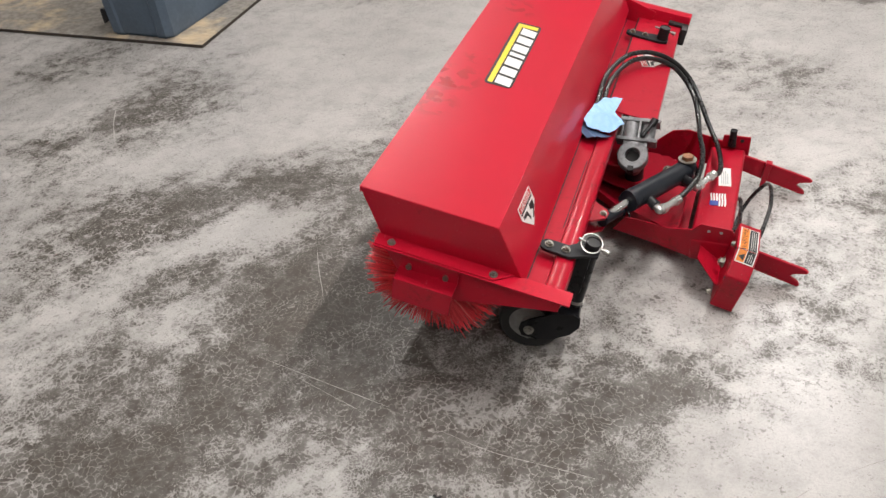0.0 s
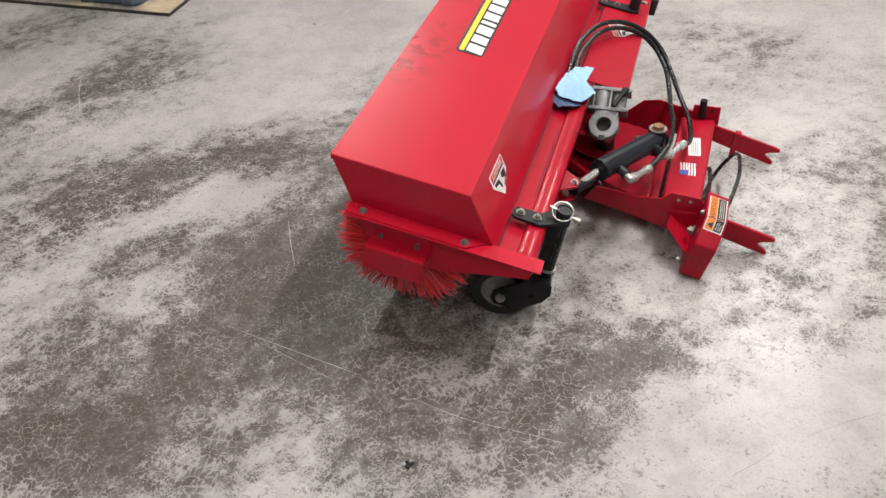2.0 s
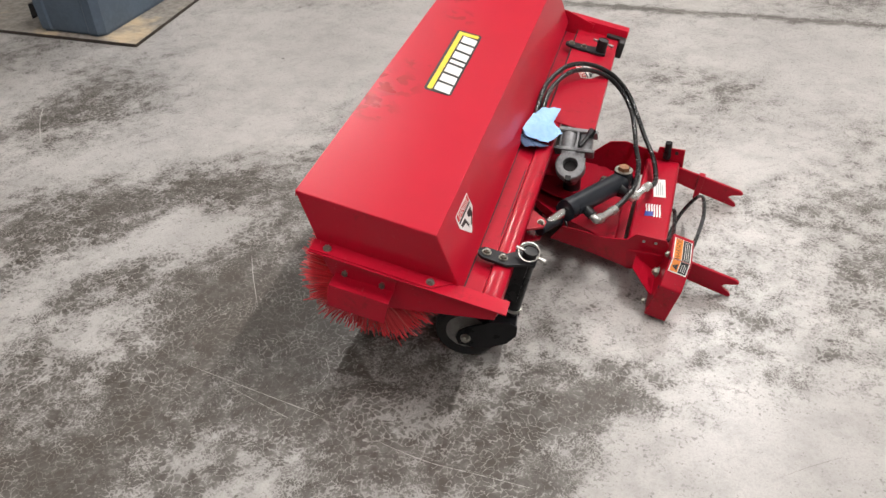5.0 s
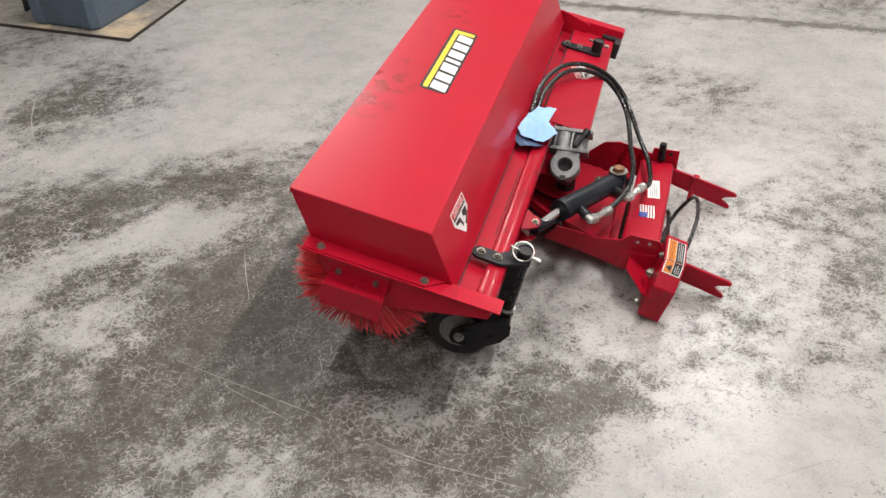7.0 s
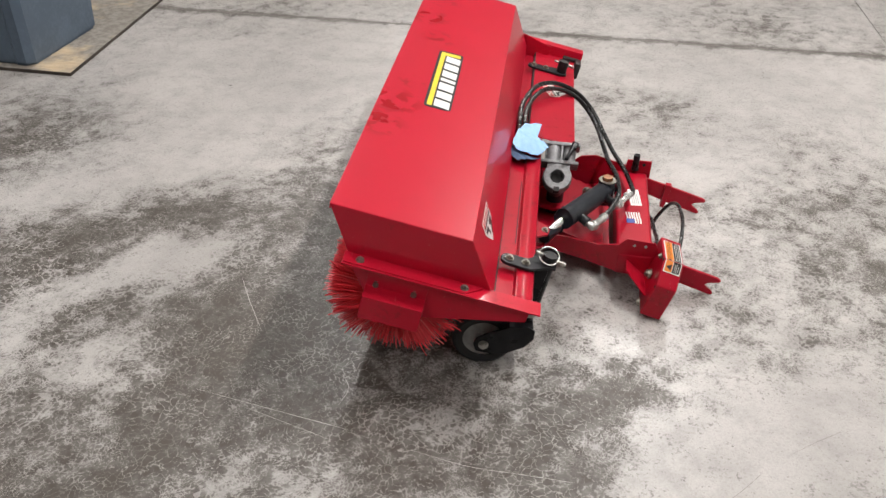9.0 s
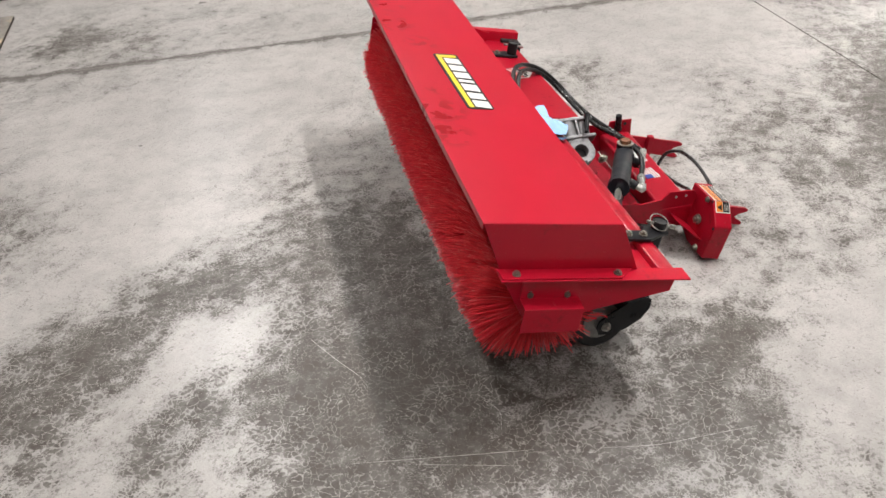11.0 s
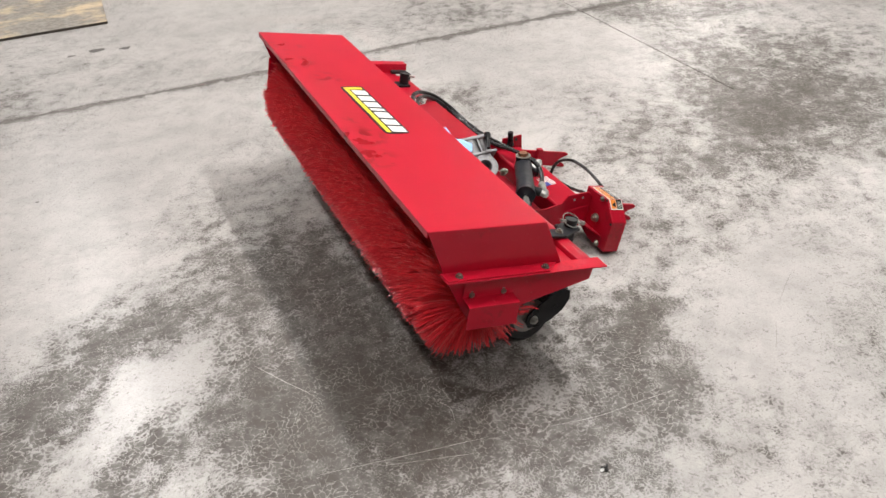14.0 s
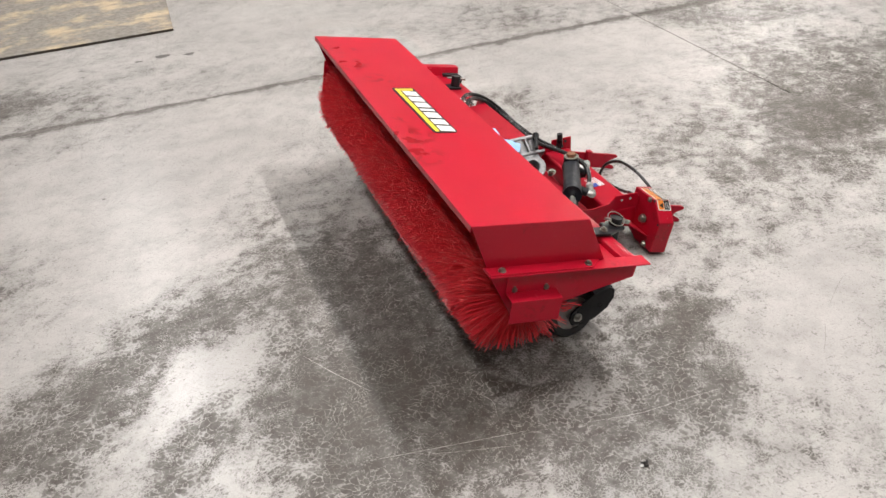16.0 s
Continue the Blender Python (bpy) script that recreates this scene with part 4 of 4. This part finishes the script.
washer = part("cap_washer", cyl(cap_at, cap_at + Vector((0, 0, 0.003)), 0.026, seg=28), BOLT, ram)
part("cap_bolt", cyl(cap_at + Vector((0, 0, 0.003)), cap_at + Vector((0, 0, 0.012)), 0.0165, seg=6, bevel=0.0015), BRASSY, washer)
TILT = Matrix.Translation((0.30, 0.42, 0.253)) @ Matrix.Rotation(radians(11.9), 4, "Y")
for dz in (-0.024, 0.017):
    tab = [(-0.022, -0.052), (0.000, -0.048), (0.034, -0.018), (0.037, 0.006), (0.029, 0.019), (-0.022, 0.048)]
    part("clevis", moved(prism(tab, dz, dz + 0.007, "z", 0.001), TILT), FRAME_RED, sweeper)
part("clevis_pin", moved(joined(cyl((0.023, -0.004, -0.03), (0.023, -0.004, 0.024), 0.006, seg=14), hex_bolt((0.023, -0.004, 0.024), (0, 0, 1), 0.0075)), TILT), BOLT, sweeper)


def port(at, elbow, end):
    at, elbow, end = Vector(at), Vector(elbow), Vector(end)
    part("port", cyl(at, at + (elbow - at) * 0.6, 0.014, seg=20, bevel=0.002), BLACK, ram)
    d = (end - elbow).normalized()
    bm = joined(cyl(at + (elbow - at) * 0.55, elbow, 0.0105, seg=6), pipe([elbow - (elbow - at).normalized() * 0.01, elbow, elbow + d * 0.012], 0.0108, 12, 4),
                cyl(elbow + d * 0.008, elbow + d * 0.026, 0.0132, seg=6, bevel=0.001), cyl(elbow + d * 0.026, end - d * 0.022, 0.0098, seg=18, bevel=0.001),
                cyl(end - d * 0.024, end - d * 0.012, 0.0122, seg=6, bevel=0.001), cyl(end - d * 0.012, end, 0.0112, seg=18, bevel=0.001))
    part("fitting", bm, FITTING, ram)


port((0.424, 0.552, 0.245), (0.459, 0.530, 0.228), (0.497, 0.622, 0.211))
port((0.492, 0.700, 0.232), (0.534, 0.708, 0.200), (0.574, 0.785, 0.205))
part("hydraulic_hose", pipe([(0.566, 0.770, 0.204), (0.586, 0.825, 0.186), (0.585, 0.900, 0.173), (0.565, 1.014, 0.167), (0.525, 1.122, 0.178), (0.485, 1.211, 0.210), (0.441, 1.264, 0.260), (0.380, 1.269, 0.317),
                             (0.307, 1.228, 0.361), (0.246, 1.141, 0.383), (0.209, 1.020, 0.374), tuple(FRAME @ Vector((0.420, 0.88, -0.106))), tuple(FRAME @ Vector((0.425, 0.82, -0.112))), tuple(FRAME @ Vector((0.432, 0.73, -0.114)))], 0.0078), HOSE, sweeper)
part("hydraulic_hose", pipe([(0.492, 0.615, 0.212), (0.520, 0.668, 0.223), (0.536, 0.741, 0.229), (0.531, 0.874, 0.216), (0.510, 1.005, 0.195), (0.491, 1.122, 0.194), (0.467, 1.208, 0.217), (0.426, 1.254, 0.261), (0.373, 1.253, 0.311),
                             (0.310, 1.208, 0.350), (0.257, 1.124, 0.369), (0.224, 1.012, 0.360), tuple(FRAME @ Vector((0.438, 0.88, -0.110))), tuple(FRAME @ Vector((0.446, 0.82, -0.113))), tuple(FRAME @ Vector((0.452, 0.73, -0.113)))], 0.0078), HOSE, sweeper)
part("hydraulic_hose", pipe([(0.710, 0.565, 0.140), (0.722, 0.593, 0.154), (0.738, 0.719, 0.161), (0.734, 0.827, 0.155), (0.720, 0.902, 0.116), (0.690, 0.902, 0.070), (0.669, 0.875, 0.036),
                             (0.655, 0.820, 0.014), (0.640, 0.740, 0.010), (0.615, 0.660, 0.010)], 0.0058), HOSE, sweeper)
part("hydraulic_hose", pipe([(0.630, 0.940, 0.030), (0.654, 0.890, 0.060), (0.658, 0.830, 0.098), (0.664, 0.740, 0.108), (0.665, 0.670, 0.124), (0.657, 0.615, 0.146), (0.645, 0.585, 0.150)], 0.0058), HOSE, sweeper)
# thin black tube, added to draw the dark slit along the pivot plate
part("dark_slit", pipe([(0.247, 0.783, 0.112), (0.302, 0.723, 0.113), (0.354, 0.667, 0.112), (0.362, 0.655, 0.090)], 0.0032, 8), HOSE, sweeper)

# ---- drive motor with an open bore ----
motor_m = frame_at((0.345, 0.733, 0.268), (0.02, -0.63, 0.78), (0, 0.3, 1))


def bored_ring(outer, inner, low, high, seg=40):
    """A thick ring with an open bore along z."""
    bm = bmesh.new()
    loops = [[bm.verts.new((r * math.cos(2 * math.pi * k / seg), r * math.sin(2 * math.pi * k / seg), z)) for k in range(seg)]
             for r, z in ((inner, low + 0.004), (inner, high - 0.002), (inner + 0.002, high), (outer - 0.003, high), (outer, high - 0.003), (outer, low))]
    for la, lb in zip(loops, loops[1:]):
        for k in range(seg):
            bm.faces.new((la[k], la[(k + 1) % seg], lb[(k + 1) % seg], lb[k]))
    return bm


motor = part("drive_motor", moved(box(-0.043, 0.050, 0.050, 0.108, -0.056, -0.026, 0.004), motor_m), CAST, sweeper, "grey cast metal drive motor")
part("output_ring", moved(bored_ring(0.044, 0.021, -0.034, 0.0), motor_m), CAST, motor)
part("ring_neck", moved(box(-0.034, 0.036, 0.026, 0.048, -0.036, -0.005, 0.004), motor_m), CAST, motor)
for bounds in ((-0.056, 0.060, 0.043, 0.054, -0.048, 0.002), (-0.050, 0.062, 0.104, 0.116, -0.050, 0.001)):
    part("flange", moved(box(*bounds, 0.003), motor_m), CAST, motor)
for bx, bz, r in ((-0.018, -0.026, 0.025), (0.030, -0.030, 0.021)):
    part("barrel", moved(cyl((bx, 0.052, bz), (bx, 0.106, bz), r, seg=28), motor_m), CAST, motor)
for bounds in ((0.004, 0.010, 0.052, 0.106, -0.03, -0.001), (-0.044, -0.039, 0.052, 0.106, -0.03, -0.006)):
    part("web", moved(box(*bounds, 0.001), motor_m), CAST, motor)
part("bore", moved(cyl((0, 0, -0.032), (0, 0, -0.026), 0.0215, seg=32), motor_m), DARK, motor)
part("motor_neck", moved(cyl((0, -0.010, -0.088), (0, -0.010, -0.034), 0.025, seg=28), motor_m), BLACK, motor)
part("motor_notch", moved(box(-0.008, 0.009, -0.048, -0.034, -0.02, 0.0008), motor_m), DARK, motor)
part("set_screw", moved(cyl((-0.012, 0.036, -0.008), (-0.012, 0.036, -0.003), 0.006, seg=12, bevel=0.001), motor_m), DARK, motor)
part("stud", joined(cyl((0.366, 0.758, 0.318), (0.388, 0.812, 0.338), 0.0065, seg=14, bevel=0.002), cyl((0.384, 0.804, 0.332), (0.390, 0.818, 0.340), 0.011, seg=8, bevel=0.002)), BLACK, motor)
for p in ((-0.050, 0.0545, -0.022), (0.054, 0.0545, -0.022), (-0.045, 0.1165, -0.022), (0.056, 0.1165, -0.022)):
    part("bolt", moved(hex_bolt(p, (0, 1, 0), 0.0055), motor_m), FITTING, motor)
part("motor_mount", prism([(0.255, 0.76), (0.345, 0.76), (0.345, 0.92), (0.255, 0.92)], 0.205, 0.213, "z", 0.001), FRAME_RED, sweeper)

# ---- blue paper towel thrown over the frame ----
RAG_EDGE = [(0.403, 0.700), (0.420, 0.672), (0.482, 0.668), (0.500, 0.700), (0.518, 0.745), (0.498, 0.775), (0.480, 0.800), (0.490, 0.880), (0.462, 0.872), (0.436, 0.857), (0.416, 0.795), (0.408, 0.750)]


def rag_mesh(edge, lift, seed, rings=14, around=132):
    """A crumpled sheet with a clean cut outline, draped over the frame: rings from its middle out to the edge."""
    pts = [Vector((*p, 0)) for p in edge]
    middle = sum(pts, Vector()) / len(pts)
    steps = [(b - a).length for a, b in zip(pts, pts[1:] + pts[:1])]
    rim, total = [], sum(steps)
    for k in range(around):
        d, i = total * k / around, 0
        while d > steps[i]:
            d, i = d - steps[i], i + 1
        rim.append(pts[i].lerp(pts[(i + 1) % len(pts)], d / steps[i]))
    bm = bmesh.new()
    grid = [[bm.verts.new(middle.lerp(p, (j + 1) / rings)) for p in rim] for j in range(rings)]
    centre = bm.verts.new(middle)
    for k in range(around):
        q = (k + 1) % around
        bm.faces.new((centre, grid[0][k], grid[0][q]))
        for a, b in zip(grid, grid[1:]):
            bm.faces.new((a[k], b[k], b[q], a[q]))
    for v in bm.verts:
        x, y = v.co.x, v.co.y
        fold = noise.noise(Vector((x * 20 + seed, y * 16, seed))) * 0.011 + abs(noise.noise(Vector((x * 42 + y * 25, y * 22 + seed, 2)))) * 0.009
        fold += 0.5 * abs(noise.noise(Vector((x * 90 - y * 40, y * 75, seed + 5)))) * 0.006
        v.co.z = -0.108 + lift(x, y) + fold
    bmesh.ops.recalc_face_normals(bm, faces=bm.faces)
    bmesh.ops.solidify(bm, geom=bm.faces[:], thickness=0.0012)
    return bm


rag = thing("paper_towel", tuple(FRAME @ Vector((0.45, 0.72, -0.115))), "crumpled light blue paper shop towel on red frame", "paper towel")
part("towel", moved(rag_mesh(RAG_EDGE, lambda x, y: 0.008 + 0.012 * math.exp(-((x - 0.452) ** 2 + (y - 0.735) ** 2) / 0.0012), 3), FRAME), RAG, rag, "", 60)
part("dark_fold", moved(rag_mesh([(0.396, 0.705), (0.402, 0.672), (0.428, 0.644), (0.468, 0.648), (0.492, 0.672), (0.44, 0.690), (0.408, 0.712)], lambda x, y: -0.004, 9), FRAME), RAG_DARK, rag, "dark blue fold", 60)

# ---- boards on the floor and the grey bin ----
def board(name, corners, label):
    root = thing(name, (corners[0][0], corners[0][1], 0.0), label, "board")
    part("sheet", prism(corners, 0.0165, 0.0175, "z"), PLY, root)
    part("edge", prism([tuple(p) for p in corners], 0.0004, 0.0165, "z", 0.001), PLY_EDGE, root)
    return root


board("plywood_board", [(-1.868, 1.676), (-3.9, 1.636), (-3.94, 3.6), (-2.02, 3.64)], "worn plywood board with dark edge lying on floor")
board("plywood_board", [(-0.720, 4.125), (-0.74, 6.4), (-3.2, 6.4), (-3.15, 3.985)], "stained yellow and grey plywood board lying on floor")


def bin_mesh(w, d, h, t):
    """A tapered tub with proud corner posts and cut corners, open at the top."""
    def ring(z, s, wall=0.0):
        a, b, c, post, deep = w / 2 * s - wall, d / 2 * s - wall, 0.03, 0.075, 0.008
        front = [(-a, -b + c), (-a + c, -b), (-a + post, -b), (-a + post + 0.010, -b + deep), (a - post - 0.010, -b + deep), (a - post, -b), (a - c, -b), (a, -b + c)]
        return [(x, y, z) for x, y in front + [(-x, -y) for x, y in front]]

    bm = bmesh.new()
    rings = [[bm.verts.new(p) for p in ring(*r)] for r in ((0, 0.965), (0.012, 0.965), (0.013, 1.0), (0.03, 1.005), (h, 1.09), (h, 1.09, t), (0.02, 1.0, t))]
    many = len(rings[0])
    for a, b in zip(rings, rings[1:]):
        for k in range(many):
            bm.faces.new((a[k], a[(k + 1) % many], b[(k + 1) % many], b[k]))
    bm.faces.new(rings[0])
    bm.faces.new(rings[-1])
    return bevelled(bm, 0.007, 3, 25)


BIN_AT = Matrix.Translation((-2.251, 1.988, 0.0175))
tub = thing("storage_bin", (-2.251, 1.988, 0.0175), "grey-blue plastic storage bin standing on plywood board", "bin")
body = part("tub", moved(bin_mesh(0.377, 0.577, 0.62, 0.006), BIN_AT), BIN, tub)
part("latch", moved(joined(box(-0.226, -0.185, -0.268, -0.228, 0.060, 0.122, 0.005), box(-0.232, -0.222, -0.262, -0.236, 0.045, 0.080, 0.003)), BIN_AT), BLACK, tub)
# white paper label on the tub's end, with faded print
label_m = BIN_AT @ Matrix.Translation((0.005, -0.2925, 0.262)) @ Matrix.Rotation(radians(92.4), 4, "X")
paper = part("label", moved(prism([(-0.072, 0.010), (-0.064, 0.0), (0.072, 0.002), (0.072, 0.130), (-0.072, 0.130)], -0.0006, 0.0006, "z"), label_m), WHITE, tub, "white paper label")
part("label_print", moved(flat([(-0.066, 0.034), (-0.040, 0.034), (-0.040, 0.110), (-0.066, 0.110)]), label_m @ Matrix.Translation((0, 0, 0.0012))), FADED_PRINT, paper, "faded violet print")
part("label_print", moved(flat([(-0.030, 0.040), (-0.010, 0.040), (-0.010, 0.110), (-0.030, 0.110)]), label_m @ Matrix.Translation((0, 0, 0.0012))), LABEL_BLUE, paper, "blue print")

# ---- a small shiny scrap on the floor ----
scrap = thing("metal_scrap", (0.133, -0.362, 0.0), "small crumpled shiny metal scrap lying on concrete", "scrap")
rng = random.Random(5)
for k in range(6):
    cx, cy = 0.133 + rng.uniform(-0.009, 0.009), -0.362 + rng.uniform(-0.008, 0.008)
    a, w, d = rng.uniform(0, 3.1), rng.uniform(0.003, 0.007), rng.uniform(0.002, 0.004)
    chip = prism([(-w, -d * 0.5), (0, -d), (w, -d * 0.2), (w * 0.6, d), (-w * 0.5, d * 0.8)], 0, 0.0012, "z")
    m = Matrix.Translation((cx, cy, 0.0035)) @ Matrix.Rotation(a, 4, "Z") @ Matrix.Rotation(rng.uniform(-0.6, 0.6), 4, "X")
    part("chip", moved(chip, m), FITTING if k == 1 else DARK, scrap)
